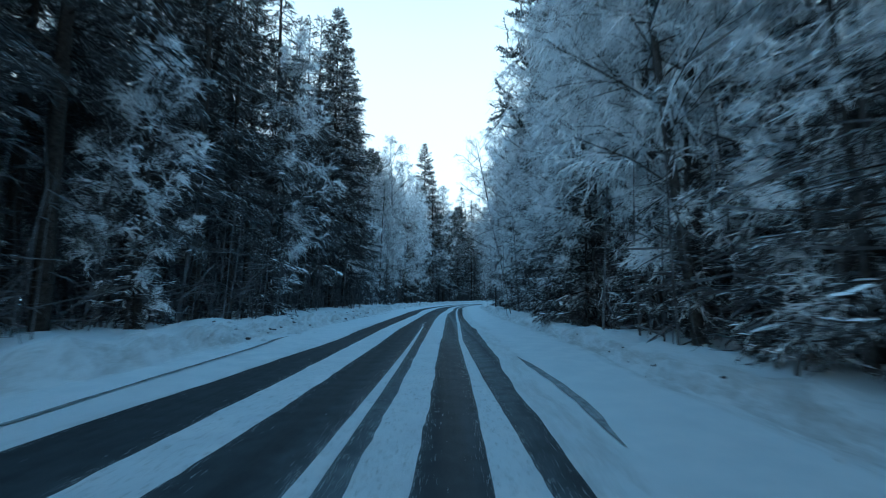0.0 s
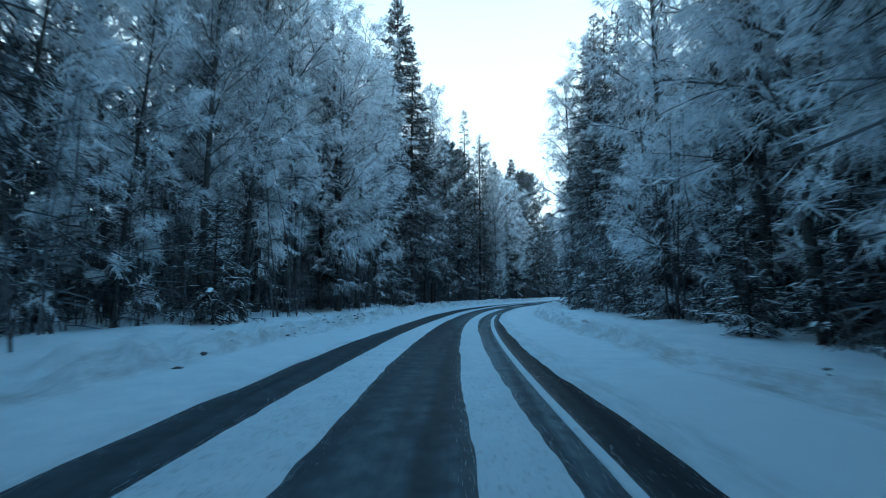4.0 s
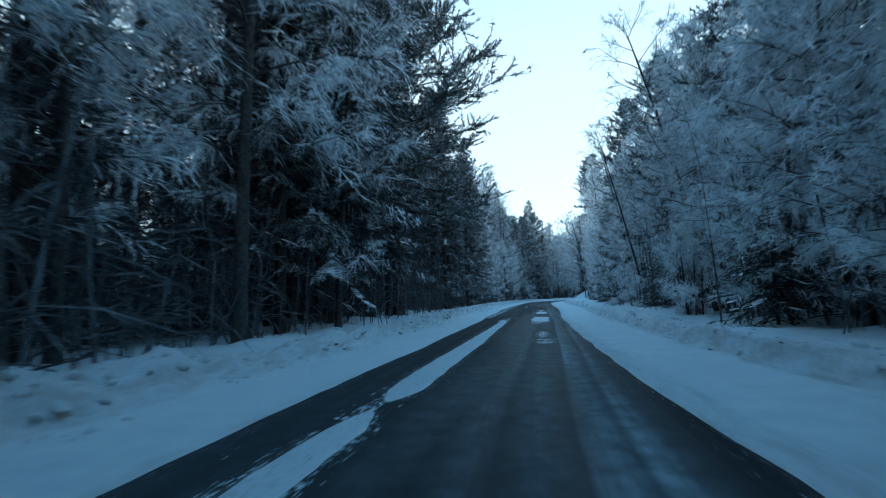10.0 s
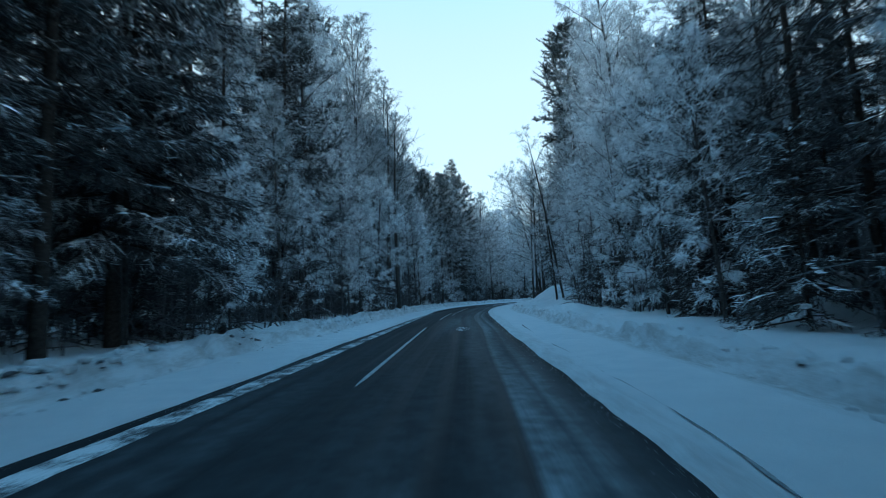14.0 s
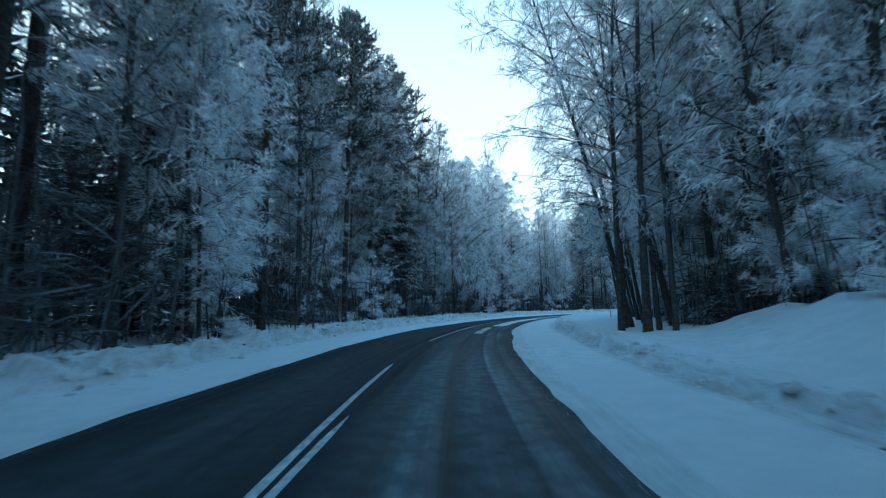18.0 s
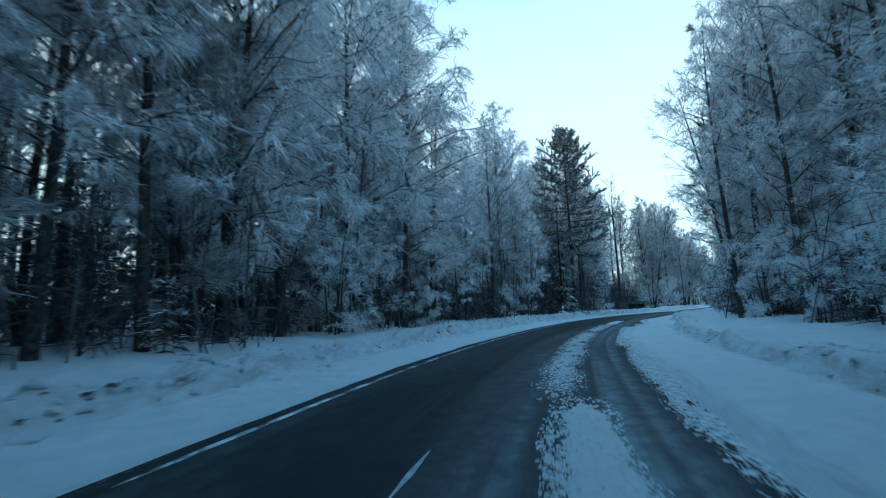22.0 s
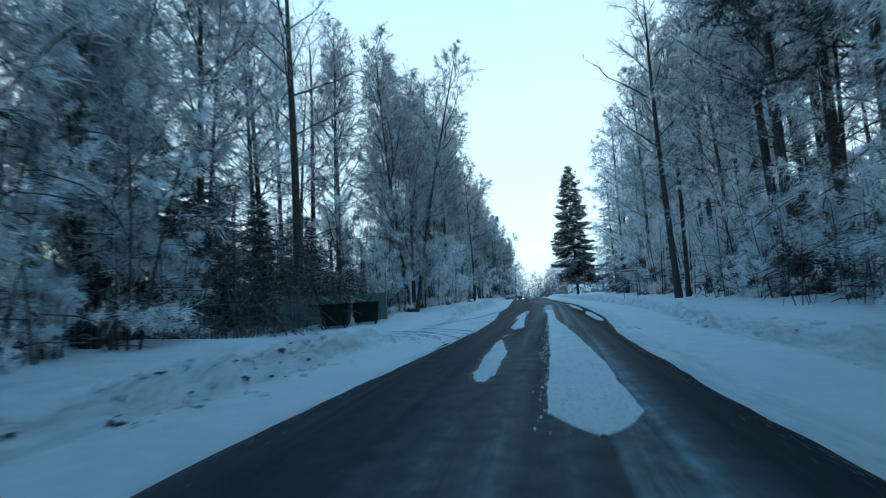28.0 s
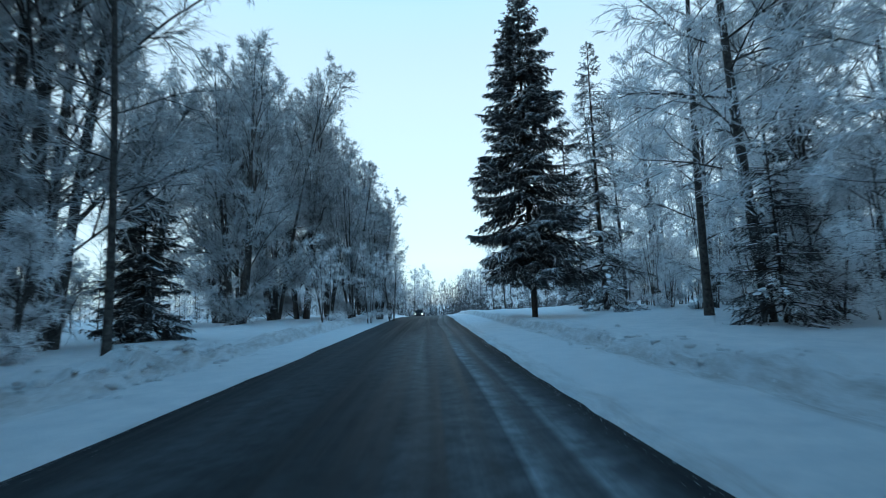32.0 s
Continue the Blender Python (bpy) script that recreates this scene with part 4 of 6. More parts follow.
def pine_arrays(seed, height, girth, spread, base, limbs=48, tufts=52, side=None):
    rng = np.random.RandomState(seed)
    trunk = trunk_line(height, 0.0, 0.008, rng, 14)
    rad = girth * (1 - 0.85 * np.linspace(0, 1, 14) ** 1.3) + 0.01
    tv = tubes(trunk, rad[None], 9)
    wood, green, white = Heap(), Heap(), Heap()
    zf = base + (0.99 - base) * np.linspace(0, 1, limbs) ** 0.85
    az = np.arange(limbs) * 2.4 + rng.uniform(-0.6, 0.6, limbs)
    top = (zf - base) / (1 - base)
    L = spread * np.interp(top, [0, 0.25, 0.7, 1], [0.85, 1.0, 0.75, 0.2]) * rng.uniform(0.7, 1.02, limbs)
    st, _ = pick(np.repeat(trunk, limbs, 0), zf)
    el = np.interp(top, [0, 0.3, 1], [-0.25, 0.1, 1.1]) + rng.normal(0, 0.1, limbs)
    lm = curve(st, unit(np.stack([np.cos(az), np.sin(az), el], 1)), L, 6, np.full(limbs, 0.22), np.full(limbs, 0.3), rng, 0.06)
    wood.add(*tubes(lm, (0.014 + 0.010 * np.minimum(L, 4.5))[:, None] * np.linspace(1, 0.3, 6)[None], 4))
    dn = 6
    dz = rng.uniform(0.25, base, dn)
    ds, _ = pick(np.repeat(trunk, dn, 0), dz)
    da = rng.uniform(0, 6.28, dn)
    wood.add(*tubes(curve(ds, unit(np.stack([np.cos(da), np.sin(da), -0.1 + 0 * da], 1)), rng.uniform(0.5, 1.8, dn), 4, np.full(dn, 0.2), np.zeros(dn), rng), np.full((dn, 1), 0.018) * np.linspace(1, 0.3, 4)[None], 3))
    k1 = 36 if spread > 6 else 24
    i1 = np.repeat(np.arange(limbs), k1)
    m1 = len(i1)
    s1, w1 = pick(lm[i1], 1 - 0.86 * rng.rand(m1) ** 1.35)
    l1 = rng.uniform(0.4, 1.5, m1) * np.clip(L[i1] / spread + 0.3, 0.4, 1) * max(1.0, spread / 5.0)
    b1 = curve(s1, unit(w1 + rng.normal(0, 0.75, (m1, 3)) * np.array([1, 1, 0.35])), l1, 4, np.full(m1, 0.1), np.full(m1, 0.25), rng)
    wood.add(*tubes(b1, np.full((m1, 1), 0.012) * np.linspace(1, 0.4, 4)[None], 3))
    i2 = np.repeat(np.arange(m1), tufts)
    m2 = len(i2)
    s2, w2 = pick(b1[i2], rng.uniform(0.2, 1.0, m2))
    d2 = unit(w2 * 0.7 + rng.normal(0, 0.6, (m2, 3)) + np.array([0, 0, 0.25]))
    l2 = rng.uniform(0.10, 0.24, m2)
    b2 = np.stack([s2, s2 + d2 * l2[:, None]], 1)
    sd = unit(np.cross(d2, rng.normal(0, 1, (m2, 3))))
    wd = np.full((m2, 1), 0.05) * np.array([1, 0.4])[None]
    green.add(*ribbons(b2, wd, sd))
    o = rng.rand(m2) < 0.4
    white.add(*ribbons(b2[o] + np.array([0, 0, 0.02]), wd[o] * 0.7, sd[o]))
    return tv, wood.arrays(), green.arrays(), white.arrays()




def build_tree(kind, label, category, pieces):
    """One tree out of named pieces (name, arrays, material); it stands out of the way until it is copied."""
    root = tagged(new(kind), label, category, kind + "s of the roadside forest")
    for name, (v, f), mat in pieces:
        ob = new(name, mesh_of(name, v, f, mat))
        ob.parent = root
        if name != "trunk":
            tagged(ob, kind="stuff")
    return root


def join(*arrays):
    h = Heap()
    for v, f in arrays:
        h.add(v, f)
    return h.arrays()


def spruce(seed, height, reach, base, detail=1.0, frost=0.6, kind="spruce_tree", label="tall dark spruce with frosted drooping boughs", full=1.0):
    tv, tb, nd, wh = spruce_arrays(seed, height, reach, base, detail, frost, full)
    return build_tree(kind, label, "spruce", [("trunk", join(tv, tb), BARK_SPRUCE), ("crown", nd, NEEDLES), ("frost", wh, FROST)])


def broadleaf(seed, *a, bark=None, kind="birch_tree", label="bare birch white with hoar frost", hoar_mat=None, **k):
    tv, wd, hr = broadleaf_arrays(seed, *a, **k)
    return build_tree(kind, label, "tree", [("trunk", join(tv, wd), bark or BARK_GREY), ("crown", hr, hoar_mat or HOAR)])


def pine(seed, *a, label="tall pine with a bare trunk and frosted clumps"):
    tv, wd, gr, wh = pine_arrays(seed, *a)
    return build_tree("pine_tree", label, "pine", [("trunk", join(tv, wd), BARK_PINE), ("crown", gr, PINE_NEEDLES), ("frost", wh, FROST)])


SPRUCES = [spruce(100 + i, h, r, b, 1.0, fr) for i, (h, r, b, fr) in enumerate([(23, 3.6, 1.6, 0.9), (25, 3.9, 2.6, 0.8), (20, 3.7, 1.6, 0.85), (26, 3.5, 3.6, 0.55), (17, 3.0, 0.7, 1.0)])]
YOUNG = [spruce(140 + i, h, r, b, 1.1, 0.75, "young_spruce", "young spruce laden with snow and frost") for i, (h, r, b) in enumerate([(2.4, 0.95, 0.15), (4.2, 1.4, 0.25), (6.5, 1.9, 0.4), (9.5, 2.2, 0.6)])]
BIRCHES = [broadleaf(200 + i, h, g, sp, b, lean=ln, droop=dr, rise=ri) for i, (h, g, sp, b, ln, dr, ri) in enumerate(
    [(20, 0.15, 3.6, 0.16, 0.03, 0.22, 0.9), (22, 0.17, 3.6, 0.22, -0.04, 0.26, 1.1), (17, 0.12, 3.3, 0.12, 0.08, 0.24, 0.8), (13, 0.08, 2.8, 0.1, 0.05, 0.2, 0.7)])]
ALDERS = [broadleaf(230 + i, h, g, sp, b, lean=0.02, droop=0.12, rise=1.35, limbs=40, fine=6, width=0.023, bark=BARK_GREY, hoar_mat=HOAR_THIN, kind="alder_tree", label="bare grey alder with upswept frosted branches") for i, (h, g, sp, b) in enumerate(
    [(21, 0.16, 3.6, 0.24), (18, 0.13, 3.3, 0.18), (23, 0.19, 4.0, 0.28)])]
SHRUBS = [broadleaf(260 + i, h, 0.035, sp, 0.12, droop=0.15, rise=0.9, limbs=30, twigs=7, stems=5, fine=6, width=0.015, kind="frosted_shrub", label="bare shrub covered in hoar frost") for i, (h, sp) in enumerate([(2.6, 1.0), (4.2, 1.5), (6.5, 2.0)])]
WEEPING = [broadleaf(290 + i, h, 0.16, sp, 0.2, lean=0.02, droop=0.3, rise=0.75, limbs=64, twigs=9, fine=7, width=0.027, label="wide birch with spreading boughs white with hoar frost") for i, (h, sp) in enumerate([(20, 4.6), (16, 4.2)])]
DARK = [spruce(110 + i, h, r, bs, 0.95, 0.28, label="tall dark spruce with a bare lower trunk") for i, (h, r, bs) in enumerate([(24, 3.2, 5.0), (21, 3.0, 4.0), (26, 3.4, 6.5)])]
BARE = [broadleaf(270 + i, h, 0.04, sp, 0.12, droop=0.1, rise=1.1, limbs=16, twigs=3, stems=2, fine=2, width=0.012, hoar_mat=THICKET, kind="bare_sapling", label="dark bare sapling under the spruces") for i, (h, sp) in enumerate([(3.0, 0.9), (5.5, 1.2)])]
DARK_BUSHY = spruce(118, 9.8, 2.2, 0.4, 2.1, 0.22, full=1.4, label="dark bushy spruce among bare trees")
ROADSIDE_SPRUCE = spruce(106, 18.2, 3.1, 2.5, 2.3, 0.5, full=1.7)
SPIRE_TREE = spruce(107, 30, 4.4, 4.0, 1.5, 0.75, full=1.6, label="very tall pointed spruce above the frosted trees")
CLUMPS = [broadleaf(280 + i, h, 0.12, sp, 0.05, droop=0.08, rise=1.6, limbs=110, twigs=9, stems=7, fine=10, width=0.019, hoar_mat=HOAR_THIN, kind="willow_clump", label="round many-stemmed willow grey with hoar frost") for i, (h, sp) in enumerate([(18, 4.0), (13, 3.4)])]
STOUT = broadleaf(299, 24, 0.25, 5.2, 0.3, lean=0.02, droop=0.08, rise=0.9, limbs=22, twigs=4, fine=3, width=0.016, hoar_mat=HOAR_THIN, kind="alder_tree", label="stout dark alder with spreading bare limbs")
LACY = broadleaf(298, 20, 0.13, 5.2, 0.2, lean=0.02, droop=0.22, rise=0.8, limbs=40, twigs=8, fine=6, width=0.022, label="tall birch with a wide airy crown of frosted twigs")
GAUNT = [broadleaf(295 + i, h, g, sp, bs, lean=ln, droop=0.1, rise=0.8, limbs=22, twigs=5, fine=4, width=0.018, hoar_mat=HOAR_THIN, kind="alder_tree", label="gaunt dark alder with sparse thin frosted twigs") for i, (h, g, sp, bs, ln) in enumerate([(19, 0.17, 4.6, 0.22, 0.05), (17, 0.10, 3.0, 0.25, 0.0)])]
BIG_PINE = pine(305, 24, 0.4, 7.0, 0.26, 120, 46, label="spreading pine hanging over the verge")
PINES = [pine(300, 23, 0.24, 3.8, 0.42), pine(301, 25, 0.22, 3.2, 0.55), pine(302, 20, 0.22, 4.6, 0.3, 60, 52)]
MASTERS = [STOUT, LACY] + GAUNT + DARK + BARE + WEEPING + [ROADSIDE_SPRUCE, SPIRE_TREE, DARK_BUSHY, BIG_PINE] + SPRUCES + YOUNG + BIRCHES + ALDERS + SHRUBS + CLUMPS + PINES
HEIGHTS = {}
for m in MASTERS:
    HEIGHTS[m] = max(v.co.z for v in m.children[0].data.vertices)
used = set()


def plant(master, x, y, z, size=1.0, spin=0.0, label="", tilt=(0.0, 0.0)):
    """Stands a tree there; the first use takes the master itself."""
    pz = Matrix.Translation((x, y, z)) @ Euler((tilt[0], tilt[1], 0)).to_matrix().to_4x4() @ Matrix.LocRotScale(None, Euler((0, 0, spin)), (size, size, size))
    if master in used:
        ob = copy_thing(master, pz)
        ob.matrix_basis = pz
    else:
        used.add(master)
        ob = master
        ob.matrix_basis = pz
    if label:
        ob["label"] = label
    return ob


def plant_leaning(master, s, u, height, lean, spin=0.0, label=""):
    """A tree that leans out over the road."""
    x, y = at(s, u)
    a, k = float(np.interp(s, step_s, turn)), lean * (1 if u > 0 else -1)
    dx, dy = -math.sin(a) * k, math.cos(a) * k
    z = float(ground_z(np.array([s]), np.array([u]))[0]) - 0.06
    return plant(master, float(x), float(y), z, height / HEIGHTS[master], spin, label, (-dy, dx))


def plant_su(master, s, u, height=None, spin=0.0, label=""):
    x, y = at(s, u)
    return plant(master, float(x), float(y), float(ground_z(np.array([s]), np.array([u]))[0]) - 0.04, (height / HEIGHTS[master]) if height else 1.0, spin, label)


# ---- the forest along the road ----
rng = np.random.RandomState(7)
# share of spruce, pine, birch, alder along the way for the left and the right side
LEFT_MIX = [(-60, (0.65, 0.03, 0.2, 0.12)), (36, (0.28, 0.02, 0.42, 0.28)), (90, (0.45, 0.08, 0.27, 0.2)), (150, (0.42, 0.05, 0.3, 0.23)), (182, (0.08, 0.27, 0.3, 0.35)), (212, (0.3, 0.12, 0.26, 0.32)), (250, (0.1, 0.0, 0.45, 0.45)), (300, (0.08, 0.0, 0.44, 0.48)), (326, (0.0, 0.0, 0.15, 0.85)), (700, (0.1, 0.1, 0.4, 0.4))]
RIGHT_MIX = [(-60, (0.0, 0.03, 0.7, 0.27)), (26, (0.5, 0.05, 0.3, 0.15)), (40, (0.35, 0.05, 0.45, 0.15)), (74, (0.6, 0.05, 0.25, 0.1)), (92, (0.25, 0.03, 0.52, 0.2)), (130, (0.12, 0.08, 0.5, 0.3)), (190, (0.06, 0.14, 0.46, 0.34)), (222, (0.03, 0.04, 0.5, 0.43)), (320, (0.03, 0.05, 0.2, 0.72)), (700, (0.1, 0.1, 0.4, 0.4))]


def choose(s, rows):
    i = max(k for k, r in enumerate(rows) if r[0] <= s)
    return rng.choice(4, p=rows[i][1])


# how tall the forest grows along the way
GROWTH = {-1: [(0, 1.0), (114, 1.0), (139, 1.0), (142, 0.62), (160, 0.58), (178, 0.62), (190, 1.0), (278, 1.0), (284, 0.85), (292, 0.95), (302, 0.88), (320, 1.0), (330, 1.1), (360, 1.1), (700, 1.0)], 1: [(0, 1.0), (112, 1.0), (126, 0.68), (180, 0.68), (196, 1.0), (330, 1.0), (350, 1.1), (700, 1.1)]}
GROUPS = [SPRUCES, PINES, BIRCHES, ALDERS]
KEEP_OUT = [(56.0, 190.4, 2.5), (199.2, 278.0, 6.5), (123, 269.0, 4.0), (17, 142.6, 4.5), (-4.84, 91.3, 2.5), (153, 279, 7.0), (212, 295, 9.0)]


def free(x, y):
    return all((x - a) ** 2 + (y - b) ** 2 > r * r for a, b, r in KEEP_OUT)


for side, mix_rows, front in ((-1, LEFT_MIX, FRONT_LEFT), (1, RIGHT_MIX, FRONT_RIGHT)):
    for row, (off, gap) in enumerate(((0.8, 3.2), (3.2, 3.2), (5.6, 4.2))):
        s = -14.0 + row * 1.3
        while s < (376 if side < 0 else 415):
            s += gap * rng.uniform(0.6, 1.4) * (1.9 if side < 0 and s > 352 else 2.2 if s > 366 else 1.6 if s > 352 else 1)
            u = table(s, front) + side * (off + rng.uniform(-0.3, 1.3))
            x, y = at(s, u)
            if not free(x, y) or (side < 0 and s > 354) or (row == 2 and s > 318) or (row == 1 and s > 318 and rng.rand() < 0.4):
                continue
            g = GROUPS[choose(s, mix_rows)]
            if side < 0 and g is SPRUCES and s < 172 and not (60 < s < 84 or 98 < s < 116) and rng.rand() < 0.8:
                g = DARK
            elif side < 0 and (s < 58 or 84 < s < 98 or 116 < s < 172) and (row < 2 or 116 < s < 141) and rng.rand() < 0.85:
                g = DARK
            if g is SPRUCES and 56 < s < 98:
                g = [SPRUCES[0], SPRUCES[2], SPRUCES[4]]
            if side > 0 and 90 < s < 105 and row < 2:
                g = GAUNT
            if side > 0 and 255 < s < 285 and (g is SPRUCES or g is PINES):
                g = BIRCHES
            if side > 0 and 164 < s < 180 and row < 2 and int(s * 10) % 5 < 3:
                g = DARK
            if side < 0 and row == 0 and 117 < s < 128:
                g = [ALDERS[0], WEEPING[0], BIRCHES[0]]
            if side < 0 and row < 2 and (105 < s < 113 or 150 < s < 171):
                g = DARK
            m = g[rng.randint(len(g))]
            plant_su(m, s, u, HEIGHTS[m] * rng.uniform(0.8, 1.08) * float(table(s, GROWTH[side])), rng.uniform(0, 6.28))
    # young spruces, saplings and shrubs at the foot of the trees
    for row, (off, gap) in enumerate(((0.0, 2.6), (2.2, 2.6))):
        s = -8.0
        while s < (368 if side < 0 else 412):
            s += gap * rng.uniform(0.5, 1.5)
            u = table(s, front) + side * (off + rng.uniform(-0.6, 1.2))
            x, y = at(s, u)
            if not free(x, y):
                continue
            young = rng.rand() < (0.55 if s < 200 else 0.12) and not (side < 0 and s > 340)
            m = YOUNG[rng.randint(row, 3 + row)] if young or (side > 0 and s < 62) else SHRUBS[rng.randint(row, 3)]
            if side < 0 and ((m in SHRUBS and s < 174) or 105 < s < 113 or 123 < s < 138):
                continue
            if side > 0 and m in SHRUBS and 162 < s < 182:
                continue
            if side < 0 and s < 318 and rng.rand() < 0.78:
                if rng.rand() < 0.6:
                    continue
                m, u = BARE[rng.randint(2)], u + side * 1.5
            plant_su(m, s, u, HEIGHTS[m] * rng.uniform(0.7, 1.15), rng.uniform(0, 6.28))

# trees that stand out
SPIRE = 32.0
BIRCH_S, BIRCH_U = 95.0, 6.4
plant(ROADSIDE_SPRUCE, 199.2, 278.0, 0.2, 1.0, 0.4, "free-standing dark spruce by the open verge")
plant(PINES[2], 123.0, 269.0, 0.3, 24.0 / HEIGHTS[PINES[2]], 1.0, "tall pine over the frosted alders")
plant(BIG_PINE, 17.0, 142.4, 0.3, 27.5 / HEIGHTS[BIG_PINE], 3.0, "spreading pine hanging over the verge")
TX, TY = 56.0, 190.4
plant(DARK[1], TX, TY, 0.45, 11.5 / HEIGHTS[DARK[1]], 0.7, "dark leaning spruce with a bare foot by the snow heap", (-0.03, -0.07))
plant(GAUNT[1], TX + 0.5, TY - 0.3, 0.45, 17.0 / HEIGHTS[GAUNT[1]], 0.4, "thin dark leaning trunk beside a spruce", (-0.07, -0.14))
plant(SPIRE_TREE, 68.0, 244.0, 0.3, 30.2 / HEIGHTS[SPIRE_TREE], 2.0, "tall pointed spruce over the frosted trees")
plant(SPIRE_TREE, -4.84, 91.3, 0.3, SPIRE / HEIGHTS[SPIRE_TREE], 5.0, "very tall pointed spruce at the bend")
plant(SPRUCES[4], 208.0, 274.2, 0.2, 19.5 / HEIGHTS[SPRUCES[4]], 1.4, "grey frosted spruce behind the dark one")
for s, u, m, h in ((88.5, 6.6, BIRCHES[1], 21), (12, 6.4, WEEPING[0], 20), (19, 6.8, WEEPING[1], 16), (27, 6.2, WEEPING[0], 18), (64, -9.4, WEEPING[1], 13), (72, -8.2, WEEPING[0], 18), (225.5, 6.0, LACY, 20), (228.5, 6.8, LACY, 19), (371, 9.2, BIRCHES[2], 22), (376, 10.5, BIRCHES[0], 21), (91, -9.0, WEEPING[1], 15), (47, 5.9, BIRCHES[0], 19), (50, 6.6, WEEPING[0], 17), (110, 9.0, WEEPING[0], 20), (98, 7.8, WEEPING[1], 15), (104, 7.6, WEEPING[1], 12), (128, 7.6, WEEPING[1], 12), (136, 7.5, WEEPING[1], 13), (224, 6.6, GAUNT[0], 19), (223.4, 7.4, GAUNT[1], 17), (BIRCH_S, BIRCH_U, GAUNT[0], 20), (238.5, 10.4, BIRCHES[1], 22), (230, 9.4, ALDERS[0], 20), (152, 7.6, BIRCHES[2], 14), (160.1, -9.6, BIRCHES[0], 17),
                   (316, 7.0, ALDERS[2], 18), (374.4, 13.3, SPRUCES[4], 12), (351, 9.2, ALDERS[2], 20), (348.2, 7.9, STOUT, 22), (344.9, 11.4, STOUT, 24), (341.5, 11.0, STOUT, 24), (347.5, 12.4, DARK_BUSHY, 6.5), (284, 7.6, BIRCHES[0], 20), (369.6, -7.6, GAUNT[1], 17), (337.6, -12.2, STOUT, 25), (340.5, -16.5, ALDERS[1], 23), (347, -16.2, STOUT, 23), (350, -19, GAUNT[0], 21), (355.7, -10.9, STOUT, 22), (358.8, -10.5, STOUT, 23), (360.2, -10.4, STOUT, 24), (362.6, -9.6, STOUT, 23), (370.5, -11.0, STOUT, 19), (372, -14, GAUNT[1], 14), (362, -15, GAUNT[0], 18), (359, -15, ALDERS[1], 18), (13, -8.8, BIRCHES[3], 9), (26, -9.6, BIRCHES[2], 17), (22.2, 6.2, SPRUCES[0], 17), (26.5, 6.5, SPRUCES[2], 19), (31, 7.0, SPRUCES[0], 18), (40.7, -9.8, SPIRE_TREE, 28), (44.5, -9.6, DARK[0], 26), (49.6, -10.1, SPRUCES[3], 25.5), (67.8, -9.4, BIRCHES[1], 26), (73.2, -8.8, BIRCHES[0], 23), (62.3, 8.8, GAUNT[0], 21), (48.9, 7.5, SPRUCES[1], 22), (44.1, 4.9, GAUNT[1], 10), (91.6, -8.3, BIRCHES[1], 24), (114.3, -7.8, ALDERS[0], 25), (130.8, -9.6, SPRUCES[1], 24), (133.2, -8.4, SPIRE_TREE, 27), (135.6, -9.4, SPRUCES[1], 26), (131.5, -7.2, BIRCHES[0], 17), (138.2, -8.8, SPRUCES[3], 26), (139.6, -10.4, SPIRE_TREE, 26), (136.6, -12.5, SPIRE_TREE, 28), (132.0, -12.4, SPRUCES[3], 27), (91.6, 8.3, SPRUCES[0], 24), (84.5, 8.0, SPRUCES[2], 22), (117.7, 7.0, SPRUCES[1], 21), (141.7, -8.7, DARK[2], 24), (152.6, -7.6, DARK[0], 19), (154.4, -9.0, SPIRE_TREE, 20), (156.8, -8.2, DARK[2], 20), (158.6, -9.2, SPIRE_TREE, 18.5), (161.2, -8.8, SPRUCES[3], 15), (155.5, -11.5, SPIRE_TREE, 21), (165.5, -7.9, DARK[0], 17), (167.6, -8.8, SPIRE_TREE, 18), (169.4, -8.0, DARK[2], 18), (173.5, 9.0, DARK[0], 15), (176.5, 8.6, DARK[1], 14), (167.5, 8.8, DARK[1], 16), (170.0, 9.6, SPRUCES[3], 17), (164.7, -9.2, SPRUCES[4], 12), (172.4, -8.9, SPIRE_TREE, 21), (196.1, -8.2, ALDERS[0], 25), (160.9, -10.0, GAUNT[1], 15), (203.2, -7.4, STOUT, 22), (204.1, -6.8, STOUT, 20), (258, -10.7, WEEPING[0], 19), (263, -10.8, WEEPING[1], 21), (270, -10.9, WEEPING[0], 22.5), (276.2, -11.0, WEEPING[1], 22), (292.6, -10.6, BIRCHES[1], 21.7), (335.4, 10.4, PINES[0], 22), (146, 8.2, PINES[0], 16), (178, 9.0, SPRUCES[2], 14), (244.3, -10.4, SPIRE_TREE, 22), (117.6, -6.3, BIRCHES[3], 7), (187.6, 9.4, BIRCHES[1], 22)):
    plant_su(m, s, u, h, s)
for k, (x, y, h) in enumerate([(178.5, 289.5, 26), (183.5, 290.5, 24), (161.5, 281.3, 20.5), (222, 298.5, 14), (226.5, 300.2, 12), (216.5, 297, 17), (212.5, 298.5, 20), (207, 297.5, 22), (202, 296.5, 21), (197.5, 295.5, 19), (209, 302, 19), (203, 302, 20), (194, 299, 17), (213, 293.5, 12), (206, 292.5, 13)]):
    plant(CLUMPS[k % 2], x, y, 0.1, h / HEIGHTS[CLUMPS[k % 2]], k * 1.1)
for x, y, h in ((214, 293, 5), (217.5, 294.5, 5), (219.5, 297, 4.5), (210, 291, 6), (216, 300, 7), (205, 290.5, 6), (200, 291, 6)):
    plant(SHRUBS[2], x, y, 0.1, h / HEIGHTS[SHRUBS[2]], x)
